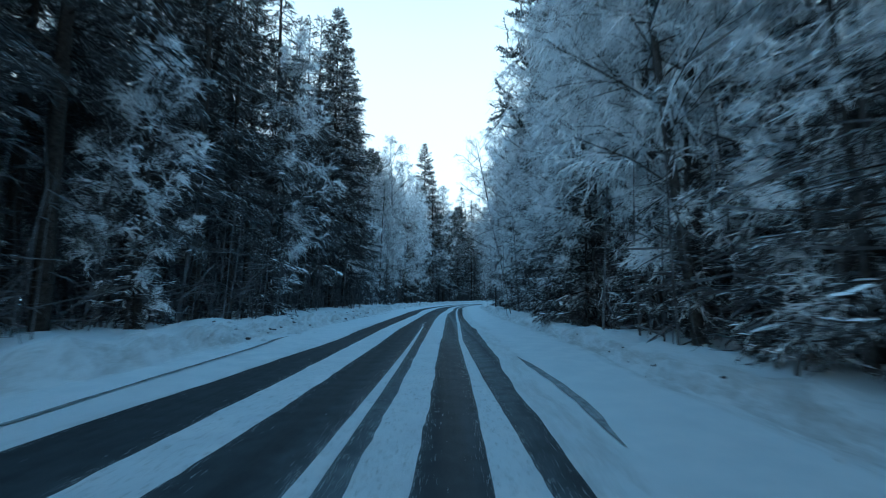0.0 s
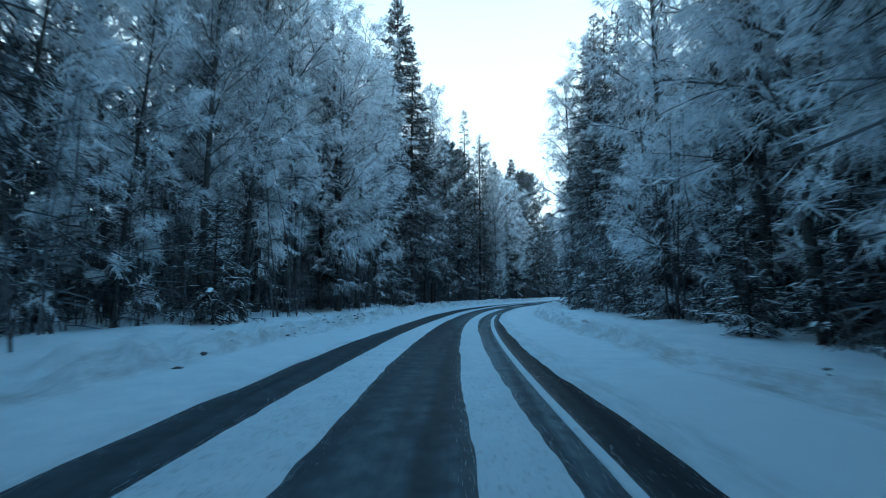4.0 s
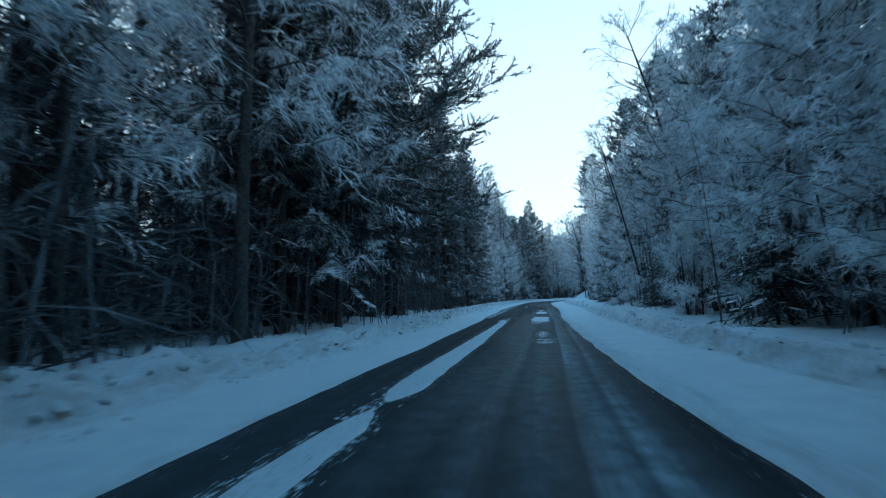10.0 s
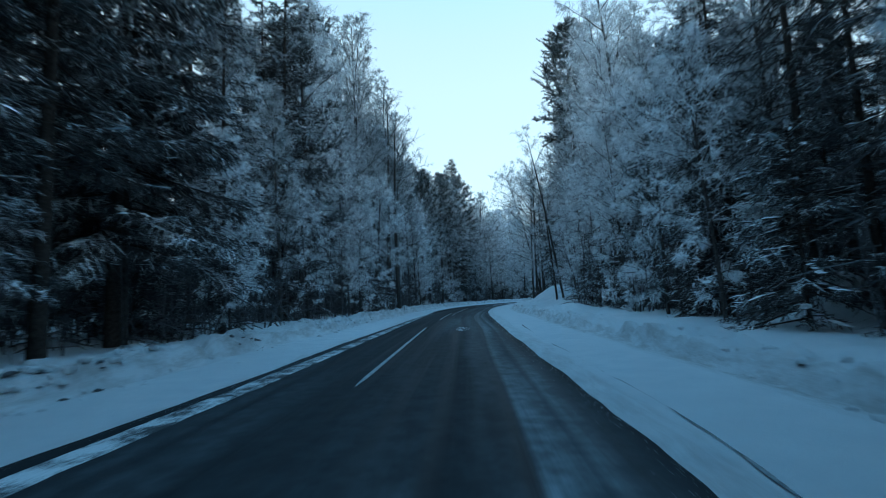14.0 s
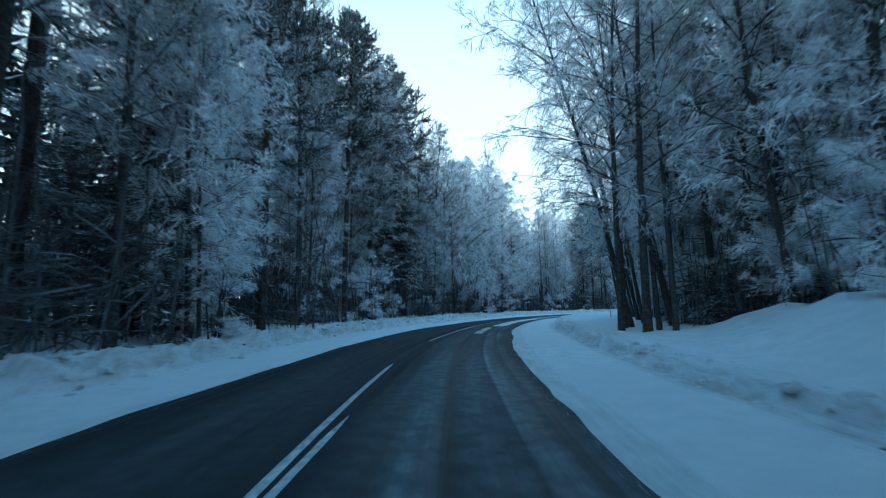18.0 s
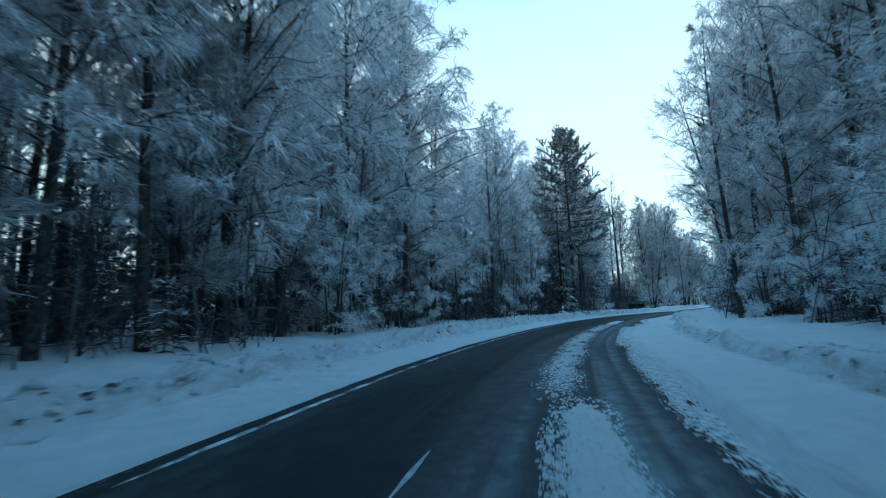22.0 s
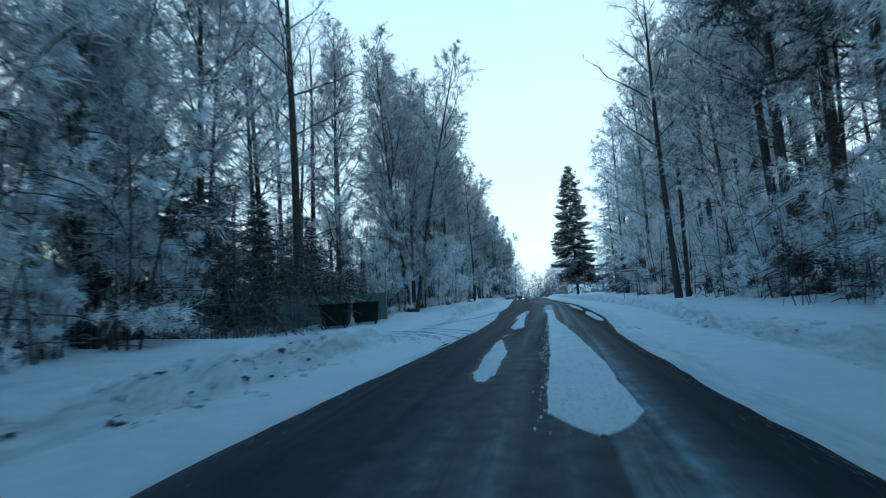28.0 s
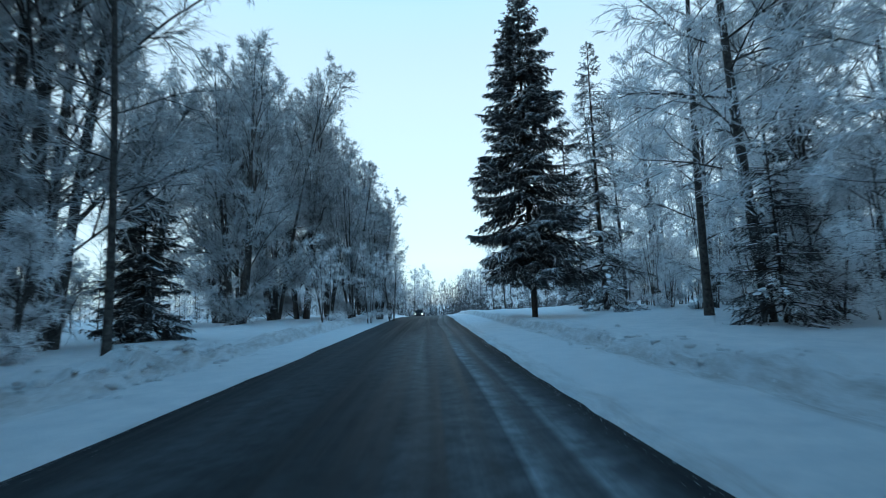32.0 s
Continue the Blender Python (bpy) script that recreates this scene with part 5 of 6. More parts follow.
for s in np.arange(236, 330, 6.5):
    plant_su(CLUMPS[1], s, float(table(s, FRONT_LEFT)) - rng.uniform(1, 4), rng.uniform(9, 14), rng.uniform(0, 6.28))
    if s < 318:
        plant_su(CLUMPS[1], s + 2, float(table(s, FRONT_RIGHT)) + rng.uniform(3, 7), rng.uniform(9, 14), rng.uniform(0, 6.28))
for s, u, h in ((371, 12.5, 5), (374, 14, 6), (377, 13.5, 5.5), (380, 15, 6.5), (383, 17, 6), (373, 17, 7), (378, 19, 7), (343, -9.6, 4), (345, -10.5, 6), (347, -9.8, 4.5), (349, -10.5, 6.5), (351.5, -9.5, 5), (354, -10, 6), (356.5, -9.6, 4.5), (359, -10.5, 6), (344, -13, 8), (348, -13.5, 8), (353, -13, 8)):
    plant_su(SHRUBS[2], s, u, h, s * 1.7)
for s, u, h in ((331, -14.5, 9), (334.5, -15.5, 9), (338.8, -15.2, 7.5), (343.6, -15.0, 6.5), (341.0, -19, 9), (346.5, -17.5, 7)):
    plant_su(DARK_BUSHY, s, u, h, s, "dark bushy spruce behind the waste containers")
for k in range(18):
    s, u = rng.uniform(316, 350), -rng.uniform(13.5, 26)
    if free(*at(s, u)):
        m = (ALDERS + BIRCHES[:2])[rng.randint(5)] if k % 2 else SHRUBS[2]
        plant_su(m, s, u, rng.uniform(20, 25) if k % 2 else rng.uniform(5, 8), rng.uniform(0, 6.28))
for s, u, m, h, lean in ((229.0, 7.2, LACY, 21, 0.2), (229.9, 9.3, GAUNT[0], 20, 0.16), (233, 8.6, GAUNT[1], 17, 0.14), (236, 8.9, GAUNT[1], 18, 0.2), (238.5, 9.2, GAUNT[1], 17, 0.1), (241.9, 9.4, GAUNT[1], 18, 0.18), (244, 9.0, GAUNT[1], 16, 0.12), (246.5, 8.9, GAUNT[1], 17, 0.15), (249, 9.2, GAUNT[1], 16, 0.1), (226.0, 7.6, GAUNT[1], 18, 0.05),
                         (45.5, 5.9, GAUNT[0], 18, 0.1), (137, 7.4, GAUNT[0], 15, 0.15), (150, 7.2, GAUNT[1], 14, 0.2), (156, 7.8, GAUNT[0], 16, 0.12), (292, 8.4, GAUNT[0], 19, 0.12), (312, 8.0, GAUNT[0], 19, 0.1)):
    plant_leaning(m, s, u, h, lean, s * 1.3, "bare leaning birch with thin frosted twigs")
# slender frosted birches that lean out of the forest's edge
for side, front, spans in ((-1, FRONT_LEFT, ((176, 235, 8.0),)), (1, FRONT_RIGHT, ((2, 26, 4.0), (30, 60, 6.0), (86, 140, 3.0), (150, 222, 7.0)))):
    for s0, s1, gap in spans:
        s = s0
        while s < s1:
            u = float(table(s, front)) + side * rng.uniform(-0.3, 1.2)
            if free(*at(s, u)):
                plant_su(BIRCHES[3], s, u, rng.uniform(7, 13), rng.uniform(0, 6.28), "slender young birch white with hoar frost")
            s += gap * rng.uniform(0.6, 1.5)
plant_su(DARK_BUSHY, 375.2, -10.2, 7.0, 0.3, "dark bushy spruce among bare trees")
for m in MASTERS:
    if m not in used:
        for ob in (*m.children, m):
            bpy.data.objects.remove(ob)

# ---- the woods behind, too many to count ----
def low_spruce(seed):
    r = np.random.RandomState(seed)
    h, n = r.uniform(18, 25), 210
    z = h - 0.2 - (h - 2.2) * r.uniform(0, 1, n) ** 1.25
    q = (h - z) / h
    az = r.uniform(0, 6.28, n)
    L = 3.2 * q ** 0.75 * r.uniform(0.6, 1.1, n) + 0.2
    st = np.stack([0 * z, 0 * z, z], 1)
    d = unit(np.stack([np.cos(az), np.sin(az), np.interp(q, [0, 1], [0.5, -0.25])], 1))
    p = curve(st, d, L, 3, np.full(n, 0.3), np.full(n, 0.15), r)
    sd = unit(np.stack([-d[:, 1], d[:, 0], r.normal(0, 0.5, n)], 1))
    h_ = Heap()
    h_.add(*ribbons(p, (L * 0.3 + 0.1)[:, None] * np.array([0.4, 1, 0.1])[None], sd))
    hang = np.stack([p[:, 1], p[:, 1] + np.array([0, 0, -1.0]) * (0.25 * L + 0.1)[:, None]], 1)
    h_.add(*ribbons(hang, (L * 0.35)[:, None] * np.array([1.0, 0.2])[None], d))
    w = Heap()
    w.add(*ribbons(p[:, 1:] + np.array([0, 0, 0.04]), (L * 0.22 + 0.06)[:, None] * np.array([0.8, 0.15])[None], sd))
    t = tubes(trunk_line(h, 0, 0.004, r, 4), np.array([[0.2, 0.15, 0.09, 0.02]]), 5)
    return t, h_.arrays(), w.arrays()


def low_broadleaf(seed, wide=0.078):
    r = np.random.RandomState(seed)
    h = r.uniform(15, 22)
    trunk = trunk_line(h, r.uniform(-0.04, 0.04), 0.015, r, 5)
    dark, white = Heap(), Heap()
    dark.add(*tubes(trunk, np.array([[0.15, 0.12, 0.09, 0.05, 0.015]]), 5))
    n = 18
    zf = np.linspace(0.14, 0.97, n)
    az = np.arange(n) * 2.4 + r.uniform(-0.5, 0.5, n)
    top = (zf - 0.14) / 0.86
    L = 3.6 * (0.25 + np.sin(np.clip(top * 0.85 + 0.12, 0, 1) * np.pi) ** 0.8) * r.uniform(0.7, 1.15, n)
    st, _ = pick(np.repeat(trunk, n, 0), zf)
    d = unit(np.stack([np.cos(az), np.sin(az), np.interp(top, [0, 1], [0.5, 1.8])], 1))
    lm = curve(st, d, L, 4, np.full(n, 0.15), np.zeros(n), r, 0.06)
    dark.add(*tubes(lm, np.full((n, 1), 0.04) * np.array([1, 0.8, 0.5, 0.2])[None], 3))
    i = np.repeat(np.arange(n), 9)
    s1, w1 = pick(lm[i], r.uniform(0.15, 1, len(i)))
    d1 = unit(w1 * 0.8 + r.normal(0, 0.55, (len(i), 3)))
    l1 = r.uniform(0.6, 1.6, len(i))
    dark.add(*spikes(s1, d1, l1, np.full(len(i), 0.05), unit(np.cross(d1, r.normal(0, 1, (len(i), 3))))))
    j = np.repeat(np.arange(len(i)), 7)
    s2 = s1[j] + d1[j] * (l1[j] * r.uniform(0.1, 1, len(j)))[:, None]
    d2 = unit(d1[j] * 0.7 + r.normal(0, 0.6, (len(j), 3)))
    white.add(*spikes(s2, d2, r.uniform(0.35, 0.95, len(j)), np.full(len(j), wide), unit(np.cross(d2, r.normal(0, 1, (len(j), 3))))))
    return dark.arrays(), white.arrays()


def thicket(seed):
    """A bare tangle of saplings and dead lower boughs."""
    r = np.random.RandomState(seed)
    n = 34
    st = np.stack([r.uniform(-2.2, 2.2, n), r.uniform(-2.2, 2.2, n), np.zeros(n)], 1)
    d = unit(np.stack([r.normal(0, 0.15, n), r.normal(0, 0.15, n), np.ones(n)], 1))
    L = r.uniform(1.5, 8.0, n)
    p = curve(st, d, L, 4, np.zeros(n), np.zeros(n), r, 0.04)
    h = Heap()
    h.add(*ribbons(p, (0.02 + 0.006 * L)[:, None] * np.array([1, 0.8, 0.6, 0.2])[None], unit(r.normal(0, 1, (n, 3)) * np.array([1, 1, 0]))))
    i = np.repeat(np.arange(n), 6)
    s, w = pick(p[i], r.uniform(0.1, 1, len(i)))
    d2 = unit(r.normal(0, 1, (len(i), 3)) * np.array([1, 1, 0.4]))
    b = curve(s, d2, r.uniform(0.5, 1.8, len(i)), 3, np.full(len(i), 0.2), np.zeros(len(i)), r)
    h.add(*ribbons(b, np.full((len(i), 1), 0.04) * np.array([1, 1.2, 0.2])[None], unit(np.cross(d2, r.normal(0, 1, (len(i), 3))))))
    return h.arrays()


LOW_SPRUCE = [low_spruce(400 + i) for i in range(6)]
LOW_BROAD = [low_broadleaf(420 + i) for i in range(6)]
LOW_FAR = [low_broadleaf(430 + i, 0.22) for i in range(4)]
LOW_THICK = [thicket(440 + i) for i in range(4)]


def spun(arr, x, y, z, a, k):
    v, f = arr
    c, s = math.cos(a), math.sin(a)
    return np.stack([(v[:, 0] * c - v[:, 1] * s) * k + x, (v[:, 0] * s + v[:, 1] * c) * k + y, v[:, 2] * k + z], 1), f


woods = {n: Heap() for n in ("trunks", "needles", "frost", "crowns", "tangle")}
for side, mix_rows, front in ((-1, LEFT_MIX, FRONT_LEFT), (1, RIGHT_MIX, FRONT_RIGHT)):
    for off, gap in ((8.5, 4.6), (12, 4.6), (16, 5.0), (21, 5.5), (27, 6.0), (34, 6.5)):
        s = -14.0 + off
        while s < (328 if side < 0 else 420):
            s += gap * rng.uniform(0.6, 1.4)
            u = table(s, front) + side * (off + rng.uniform(-1.2, 1.6))
            x, y = (float(q) for q in at(s, u))
            if side > 0 and s > 316 and off > 9 and rng.rand() < 0.88:
                continue
            z, a, k = 0.15, rng.uniform(0, 6.28), rng.uniform(0.8, 1.15) * float(table(s, GROWTH[side]))
            if choose(s, mix_rows) == 0 or ((s < (60 if side < 0 else 230) or (off > 11 and s < 200)) and rng.rand() < 0.38):
                t, nd, wh = LOW_SPRUCE[rng.randint(6)]
                z = float(fall(s)) + 0.15
                for nme, arr in (("trunks", t), ("needles", nd), ("frost", wh)):
                    woods[nme].add(*spun(arr, x, y, z, a, k))
            else:
                t, hr = LOW_BROAD[rng.randint(6)]
                woods["trunks"].add(*spun(t, x, y, z, a, k))
                woods["crowns"].add(*spun(hr, x, y, z, a, k))
    for off, gap in ((1.8, 2.9), (3.4, 3.2), (6, 3.8), (10, 4.4)):
        s = -14.0
        while s < 345:
            s += gap * rng.uniform(0.7, 1.3)
            u = table(s, front) + side * (off + rng.uniform(-1, 1))
            x, y = (float(q) for q in at(s, u))
            woods["tangle"].add(*spun(LOW_THICK[rng.randint(4)], x, y, 0.1, rng.uniform(0, 6.28), rng.uniform(0.7, 1.1)))
# a last deep belt of spruces that shuts out the sky between the trunks
for side, front in ((-1, FRONT_LEFT), (1, FRONT_RIGHT)):
    for off, gap in ((14, 5.0), (19, 5.0), (25, 4.5), (31, 4.5), (38, 5.0)):
        s = -14.0 + off * 0.3
        while s < 306:
            s += gap * rng.uniform(0.6, 1.4)
            x, y = (float(q) for q in at(s, table(s, front) + side * (off + rng.uniform(-1.5, 1.5))))
            a, k = rng.uniform(0, 6.28), rng.uniform(0.55, 0.85) * float(table(s, GROWTH[side]))
            for nme, arr in zip(("trunks", "needles", "frost"), LOW_SPRUCE[rng.randint(6)]):
                woods[nme].add(*spun(arr, x, y, 0.15, a, k))
# frosted bushes that fill the woods near the ground
for k in range(340):
    side = rng.choice([-1, 1])
    s = rng.uniform(315 if side < 0 else 215, 425)
    u = table(s, FRONT_LEFT if side < 0 else FRONT_RIGHT) + side * rng.uniform(3 if s < 352 else 9, 55)
    x, y = (float(q) for q in at(s, u))
    t, hr = LOW_BROAD[rng.randint(6)]
    size, a = rng.uniform(0.2, 0.42), rng.uniform(0, 6.28)
    woods["trunks"].add(*spun(t, x, y, float(fall(s)) - 0.4, a, size))
    woods["crowns"].add(*spun(hr, x, y, float(fall(s)) - 0.4, a, size * 1.15))
for k in range(210):
    s, u = rng.uniform(352, 450), -rng.uniform(15, 80)
    x, y = (float(q) for q in at(s, u))
    t, hr = LOW_BROAD[rng.randint(6)]
    size, a = rng.uniform(0.22, 0.36), rng.uniform(0, 6.28)
    woods["trunks"].add(*spun(t, x, y, float(fall(s)) - 0.8, a, size))
    woods["crowns"].add(*spun(hr, x, y, float(fall(s)) - 0.8, a, size * 1.15))
# low frosted trees that close the view where the road bends away
for k in range(330):
    s, u = rng.uniform(440, 560), rng.choice([-1, 1]) * rng.uniform(10, 60)
    if k % 2 == 0:
        s, u = rng.uniform(500, 560), rng.uniform(-60, 60)
    x, y = (float(q) for q in at(s, u))
    t, hr = LOW_FAR[rng.randint(4)]
    size, a = rng.uniform(0.5, 0.85), rng.uniform(0, 6.28)
    woods["trunks"].add(*spun(t, x, y, float(fall(s)), a, size))
    woods["crowns"].add(*spun(hr, x, y, float(fall(s)), a, size))
for k in range(170):
    s, u = rng.uniform(445, 565), rng.choice([-1, 1]) * rng.uniform(9, 60)
    if k % 2 == 0:
        s, u = rng.uniform(500, 565), rng.uniform(-60, 60)
    x, y = (float(q) for q in at(s, u))
    woods["tangle"].add(*spun(LOW_THICK[rng.randint(4)], x, y, float(fall(s)), rng.uniform(0, 6.28), rng.uniform(1.3, 2.0)))
for nme, mat, label in (("trunks", BARK_GREY, "dim trunks deep in the woods"), ("needles", NEEDLES, "dark spruce boughs deep in the woods"), ("frost", FROST, "frost on the spruces deep in the woods"),
                        ("crowns", HOAR, "frosted bare crowns deep in the woods"), ("tangle", THICKET, "dark tangle of saplings under the trees")):
    v, f = woods[nme].arrays()
    tagged(new("woods_" + nme, mesh_of("woods_" + nme, v, f, mat)), label, "woods", kind="stuff")


# ---- made things ----
def part(name, bm, mat, parent, label="", m=None):
    me = bpy.data.meshes.new(name)
    bm.to_mesh(me)
    bm.free()
    me.materials.append(mat)
    ob = new(name, me)
    ob.parent = parent
    if m is not None:
        ob.matrix_basis = m
    return tagged(ob, label)


def box(x0, x1, y0, y1, z0, z1, bevel=0.0):
    bm = bmesh.new()
    bmesh.ops.create_cube(bm, size=1, matrix=Matrix.Translation(((x0 + x1) / 2, (y0 + y1) / 2, (z0 + z1) / 2)) @ Matrix.Diagonal((x1 - x0, y1 - y0, z1 - z0, 1)))
    if bevel:
        bmesh.ops.bevel(bm, geom=bm.edges[:], offset=bevel, segments=2, affect="EDGES")
    return bm


def rod(r0, r1, length, sides=10, m=None):
    bm = bmesh.new()
    bmesh.ops.create_cone(bm, cap_ends=True, segments=sides, radius1=r0, radius2=r1, depth=length, matrix=(m or Matrix()) @ Matrix.Translation((0, 0, length / 2)))
    return bm


def paint(name, colour, rough=0.5):
    return plain_material(name, tuple(q * 0.75 for q in colour), colour, 3.0, rough, 0.15)


BIN_GREEN = paint("dark_green_plastic", (0.006, 0.016, 0.010), 0.5)
LID_GREEN = paint("pale_green_lid", (0.14, 0.24, 0.20), 0.5)
SHEET_GREEN = paint("pale_green_sheet_metal", (0.13, 0.18, 0.165), 0.6)
RUBBER = paint("black_rubber", (0.02, 0.02, 0.02), 0.8)
STEEL = paint("grey_steel", (0.25, 0.26, 0.27), 0.45)
WHITE = paint("sign_white", (0.75, 0.75, 0.74), 0.5)
INK = paint("sign_black", (0.03, 0.03, 0.035), 0.5)


def station(s, u, z=None, spin=0.0):
    """A pose beside the road whose y axis runs along it."""
    x, y = at(s, u)
    a = float(np.interp(s, step_s, turn))
    if z is None:
        z = float(ground_z(np.array([s]), np.array([u]))[0])
    return Matrix.LocRotScale((float(x), float(y), z), Euler((0, 0, a - math.pi / 2 + spin)), None)


def waste_bin(m, open_lid):
    root = tagged(new("waste_container"), "dark green wheeled waste container with open lids on snow", "waste bin", "waste containers")
    bm = box(-0.68, 0.68, -0.5, 0.5, 0.16, 1.15)
    for v in bm.verts:
        if v.co.z < 0.5:
            v.co.x *= 0.86
            v.co.y *= 0.8
    bmesh.ops.bevel(bm, geom=bm.edges[:], offset=0.03, segments=2, affect="EDGES")
    part("body", bm, BIN_GREEN, root)
    for y in (-0.53, 0.53):
        part("rim", box(-0.72, 0.72, y - 0.03, y + 0.03, 1.10, 1.18, 0.01), BIN_GREEN, root)
    for x in (-0.70, 0.70):
        part("rim", box(x - 0.03, x + 0.03, -0.5, 0.5, 1.10, 1.18, 0.01), BIN_GREEN, root)
        part("lifting_pin", rod(0.025, 0.025, 0.1, 8, Matrix.Translation((x - 0.05, 0, 0.95)) @ Euler((0, math.pi / 2, 0)).to_matrix().to_4x4()), STEEL, root)
    for k, w in enumerate((-1, 1)):
        lid = box(0.0, 0.66, -0.49, 0.49, -0.012, 0.012, 0.006)
        part("lid", lid, LID_GREEN, root, "pale lid propped ajar", Matrix.Translation((0, 0, 1.2)) @ Matrix.Diagonal((w, 1, 1, 1)) @ Euler((0, -open_lid[k], 0)).to_matrix().to_4x4())
    part("hinge_bar", rod(0.02, 0.02, 1.0, 8, Matrix.Translation((0, -0.5, 1.19)) @ Euler((-math.pi / 2, 0, 0)).to_matrix().to_4x4()), STEEL, root)
    for x in (-0.45, 0.45):
        for y in (-0.3, 0.3):
            part("wheel", rod(0.09, 0.09, 0.05, 12, Matrix.Translation((x - 0.025, y, 0.09)) @ Euler((0, math.pi / 2, 0)).to_matrix().to_4x4()), RUBBER, root)
    root.matrix_basis = m


BIN_SPIN = 0.25
waste_bin(station(339.6, -9.4, 0.1, BIN_SPIN), (0.35, 0.75))
waste_bin(station(337.2, -10.0, 0.1, BIN_SPIN), (0.5, 0.62))


def sheet_screen(m, length):
    root = tagged(new("sheet_metal_screen"), "pale green ribbed metal screen behind waste containers", "fence", "screens round the waste containers")
    x = 0.0
    while x < length:
        bm = bmesh.new()
        xs = [0, 0.05, 0.08, 0.22, 0.25, 0.30]
        ys = [0, 0, 0.03, 0.03, 0, 0]
        rows = []
        for z in (0.15, 1.65):
            rows.append([bm.verts.new((x + a, b, z)) for a, b in zip(xs, ys)] + [bm.verts.new((x + a, b + 0.004, z)) for a, b in zip(reversed(xs), reversed(ys))])
        n = len(rows[0])
        for i in range(n):
            bm.faces.new((rows[0][i], rows[0][(i + 1) % n], rows[1][(i + 1) % n], rows[1][i]))
        part("panel", bm, SHEET_GREEN, root)
        x += 0.30
    for z in (0.4, 1.45):
        part("rail", box(0, length, 0.035, 0.075, z, z + 0.04), STEEL, root)
    for p in np.arange(0, length + 0.1, length / max(1, round(length / 2.2))):
        part("post", box(p - 0.03, p + 0.03, 0.04, 0.10, -0.2, 1.68), STEEL, root)
    root.matrix_basis = m


turn90 = Euler((0, 0, math.pi / 2)).to_matrix().to_4x4()
sheet_screen(station(334.6, -11.4, 0.1, 0.1) @ turn90, 7.2)
sheet_screen(station(341.6, -10.9, 0.1, 0.1), 1.8)


# place-name board: its lettering stands as bars
board = tagged(new("place_name_sign"), "white place-name board with dark border on two posts", "road sign")
part("panel", box(-0.88, 0.88, -0.012, 0.012, 2.22, 2.60, 0.004), WHITE, board)
for z in (2.245, 2.575):
    part("border", box(-0.86, 0.86, -0.017, -0.0125, z - 0.012, z + 0.012), INK, board)
for x in (-0.86, 0.86):
    part("border", box(x - 0.012, x + 0.012, -0.017, -0.0125, 2.26, 2.56), INK, board)
for x0, x1 in ((-0.70, -0.48), (-0.42, -0.25), (-0.19, -0.02), (0.04, 0.22), (0.28, 0.46), (0.52, 0.70)):
    part("bar", box(x0, x1, -0.017, -0.0125, 2.33, 2.49), INK, board)
for x in (-0.55, 0.55):
    part("post", rod(0.03, 0.03, 2.7, 10, Matrix.Translation((x, 0.05, -0.1))), STEEL, board)
board.matrix_basis = station(351.3, 5.6, None, 0.0) @ Matrix.Scale(0.8, 4)

# oncoming car that stands far down the road with its lights on
CAR_PAINT = paint("dark_car_paint", (0.03, 0.035, 0.045), 0.3)
GLASS = paint("dark_car_glass", (0.02, 0.022, 0.025), 0.1)
LAMP, nt, bs = material("headlamp", 0.3)
bs.inputs["Emission Color"].default_value = (1.0, 0.9, 0.72, 1)
bs.inputs["Emission Strength"].default_value = 12.0
car = tagged(new("car"), "dark car far down the road with lit headlights", "car")
bm = box(-0.86, 0.86, -2.1, 2.1, 0.28, 0.86)
bmesh.ops.bevel(bm, geom=bm.edges[:], offset=0.12, segments=3, affect="EDGES")
part("body", bm, CAR_PAINT, car)
bm = box(-0.74, 0.74, -1.0, 1.5, 0.86, 1.44)
for v in bm.verts:
    if v.co.z > 1.2:
        v.co.x *= 0.8
        v.co.y = v.co.y * 0.66 + 0.12
bmesh.ops.bevel(bm, geom=bm.edges[:], offset=0.05, segments=2, affect="EDGES")
part("cabin", bm, CAR_PAINT, car)
bm = box(-0.62, 0.62, -0.04, 0.04, 0, 0.46)
part("windscreen", bm, GLASS, car, "", Matrix.Translation((0, -0.99, 0.92)) @ Euler((-0.62, 0, 0)).to_matrix().to_4x4())
for x in (-0.78, 0.78):
    for y in (-1.3, 1.3):
        part("wheel", rod(0.31, 0.31, 0.2, 18, Matrix.Translation((x - 0.1, y, 0.31)) @ Euler((0, math.pi / 2, 0)).to_matrix().to_4x4()), RUBBER, car)
for x in (-0.62, 0.62):
    part("headlight", box(x - 0.11, x + 0.11, -2.16, -2.06, 0.6, 0.74, 0.03), LAMP, car, "lit warm white headlight")
car.matrix_basis = station(447, -2.5, float(fall(447)) + 0.01)

# utility poles along the far road
for s, u, h, ln in ((440, -13, 7.5, 0.07), (470, -13, 7.5, 0.02), (432, 11.5, 8, -0.02)):
    pole = tagged(new("utility_pole"), "weathered grey wooden utility pole beside the far road", "pole", "utility poles")
    part("shaft", rod(0.13, 0.09, h, 10, Euler((0, ln, 0)).to_matrix().to_4x4()), BARK_GREY, pole)
    part("crossarm", box(-0.7, 0.7, -0.05, 0.05, h - 0.7, h - 0.58), BARK_GREY, pole, "", Euler((0, ln, 0)).to_matrix().to_4x4())
    for x in (-0.6, 0.6):
        part("insulator", rod(0.04, 0.03, 0.14, 8, Euler((0, ln, 0)).to_matrix().to_4x4() @ Matrix.Translation((x, 0, h - 0.58))), WHITE, pole)
    pole.matrix_basis = station(s, u)

# snow-capped boulder by the forest edge and a stump
STONE = plain_material("dark_boulder", (0.05, 0.05, 0.052), (0.2, 0.2, 0.2), 3, 0.9, 0.9)


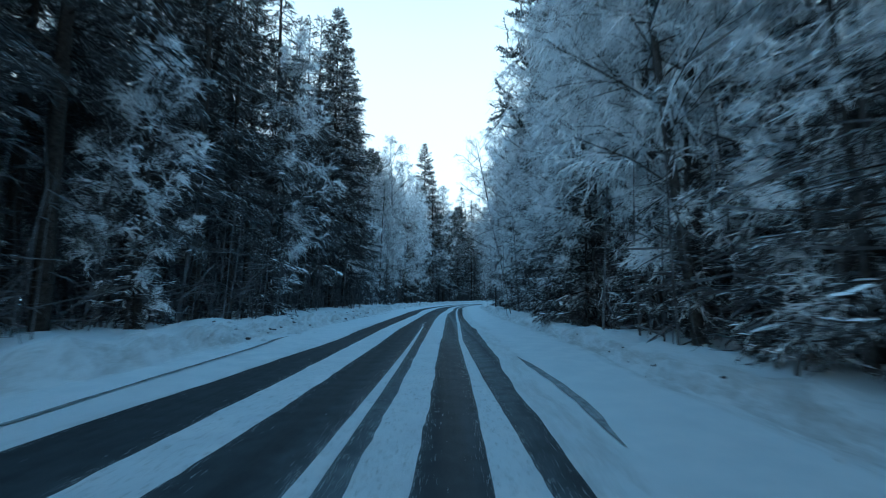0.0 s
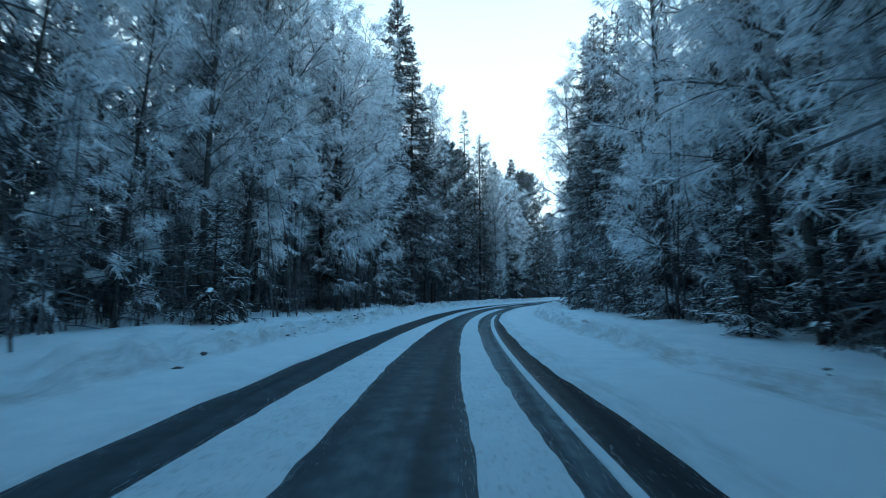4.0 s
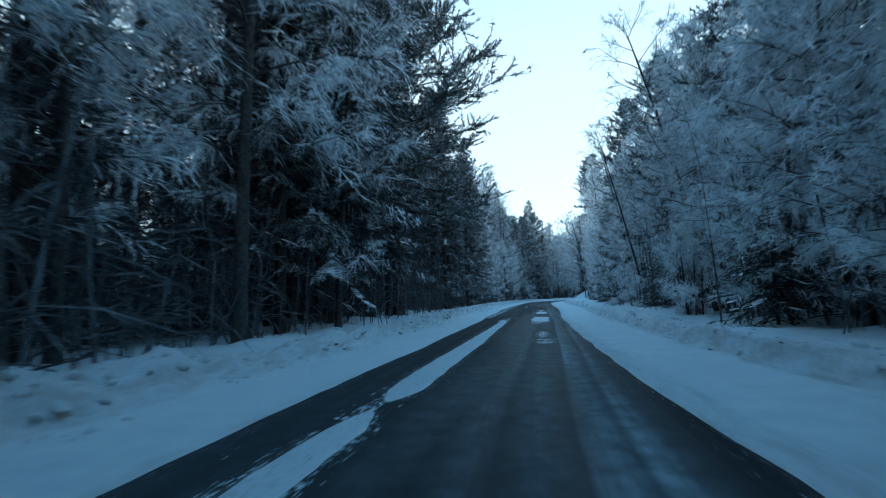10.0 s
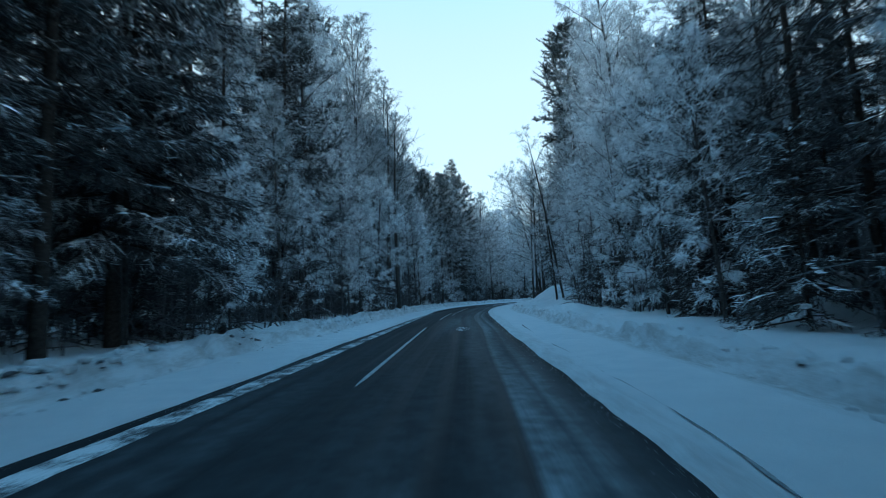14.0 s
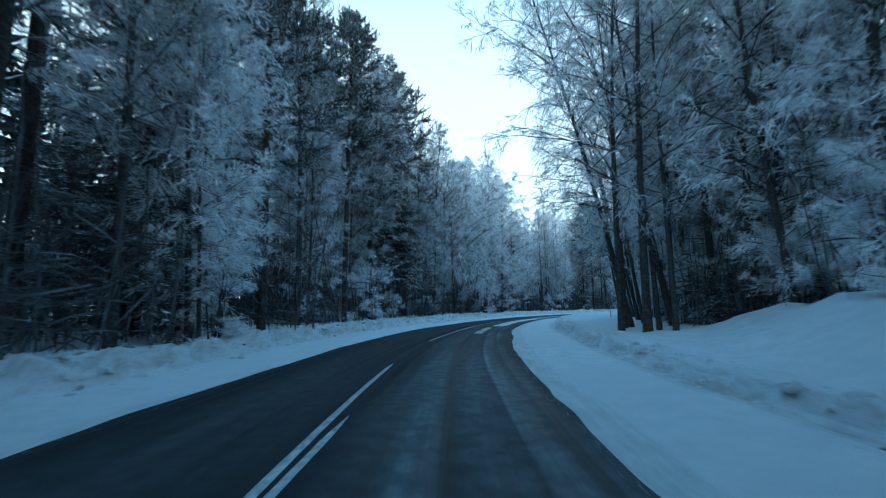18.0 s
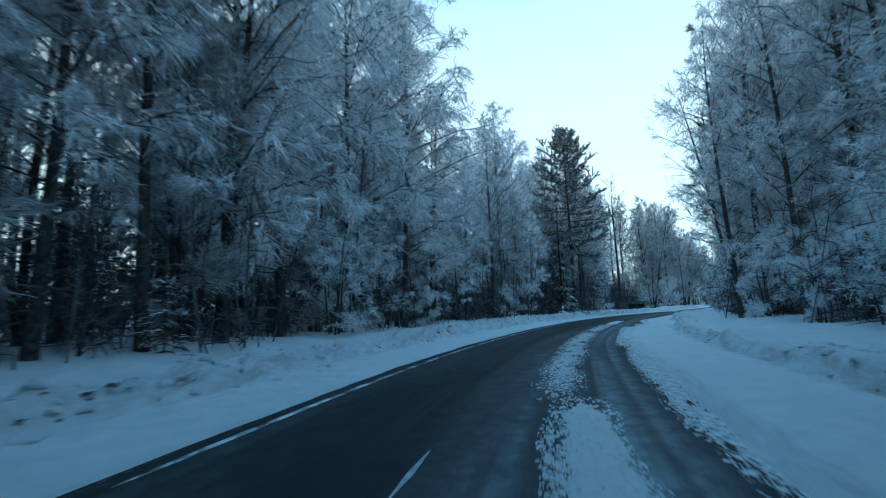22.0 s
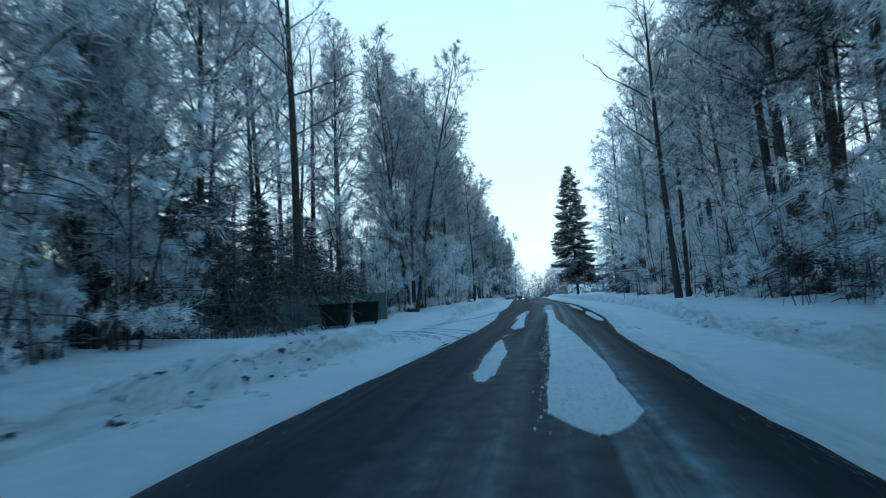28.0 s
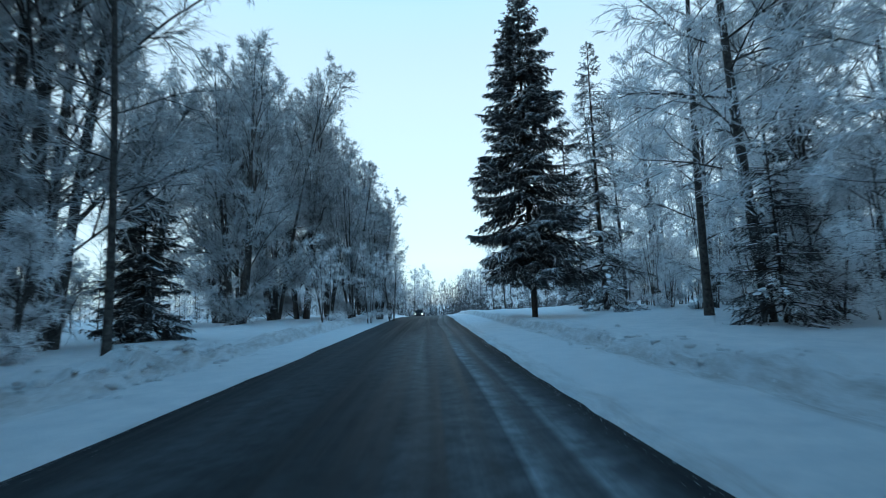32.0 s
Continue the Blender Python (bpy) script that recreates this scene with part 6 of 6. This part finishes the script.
def boulder(m, size, seed, label):
    root = tagged(new("boulder"), label, "rock")
    for name, mat, top in (("stone", STONE, False), ("snow_cap", SNOW, True)):
        bm = bmesh.new()
        bmesh.ops.create_icosphere(bm, subdivisions=3, radius=size)
        for v in bm.verts:
            n = noise.noise(v.co * (1.4 / size) + Vector((seed, 0, 0)))
            v.co *= 1 + 0.25 * n
            v.co.z *= 0.72
            if top:
                v.co.z += 0.10
                if v.co.z < size * 0.18:
                    v.co *= 0.8
        part(name, bm, mat, root)
    root.matrix_basis = m


boulder(station(172.6, 8.9), 0.5, 3, "dark boulder half buried in snow by the trees")
# the stump, given the boulder's shape and stone material
boulder(station(17.0, -8.2), 0.28, 5, "small dark snow-capped stump at the forest edge")

# grey board fence behind the bare trees
fence = tagged(new("board_fence"), "weathered grey board fence behind bare trees", "fence")
BOARD = plain_material("grey_boards", (0.08, 0.085, 0.09), (0.22, 0.23, 0.24), 4, 0.9, 0.6)
board_mesh = None
for k in range(150):
    if board_mesh is None:
        first = part("board", box(-0.065, 0.065, -0.012, 0.012, 0.05, 1.9, 0.004), BOARD, fence)
        board_mesh = first.data
        ob = first
    else:
        ob = new("board", board_mesh)
        ob.parent = fence
    ob.matrix_basis = Matrix.Translation((k * 0.15, 0, random.uniform(-0.03, 0.03)))
for z in (0.5, 1.5):
    part("rail", box(-0.1, 22.5, 0.02, 0.06, z, z + 0.08), BOARD, fence)
for k in range(10):
    part("post", box(k * 2.5 - 0.05, k * 2.5 + 0.05, 0.065, 0.165, -0.3, 1.8), BOARD, fence)
fence.matrix_basis = station(354, -19, None) @ turn90

# low house behind the spruces
OCHRE = paint("ochre_plaster", (0.20, 0.17, 0.125), 0.9)
house = tagged(new("house"), "low ochre house with a snowy roof behind trees", "house")
part("wall", box(-4, 4, -3, 3, -0.3, 2.7), OCHRE, house)
bm = bmesh.new()
v = [bm.verts.new(p) for p in ((-4.4, -3.5, 2.6), (4.4, -3.5, 2.6), (4.4, 3.5, 2.6), (-4.4, 3.5, 2.6), (-4.4, 0, 4.6), (4.4, 0, 4.6))]
for f in ((0, 1, 5, 4), (2, 3, 4, 5), (0, 4, 3), (1, 2, 5), (0, 3, 2, 1)):
    bm.faces.new([v[i] for i in f])
part("roof", bm, SNOW, house, "roof under thick snow")
for x in (-2.2, 1.4):
    win = part("window", box(x - 0.55, x + 0.55, -3.03, -2.98, 0.9, 2.1), WHITE, house)
    for q in (-0.26, 0.26):
        part("pane", box(x + q - 0.22, x + q + 0.22, -3.05, -3.031, 1.0, 2.0), GLASS, win)
house.matrix_basis = Matrix.LocRotScale((203.0, 259.5, 0.2), Euler((0, 0, -1.9)), None)
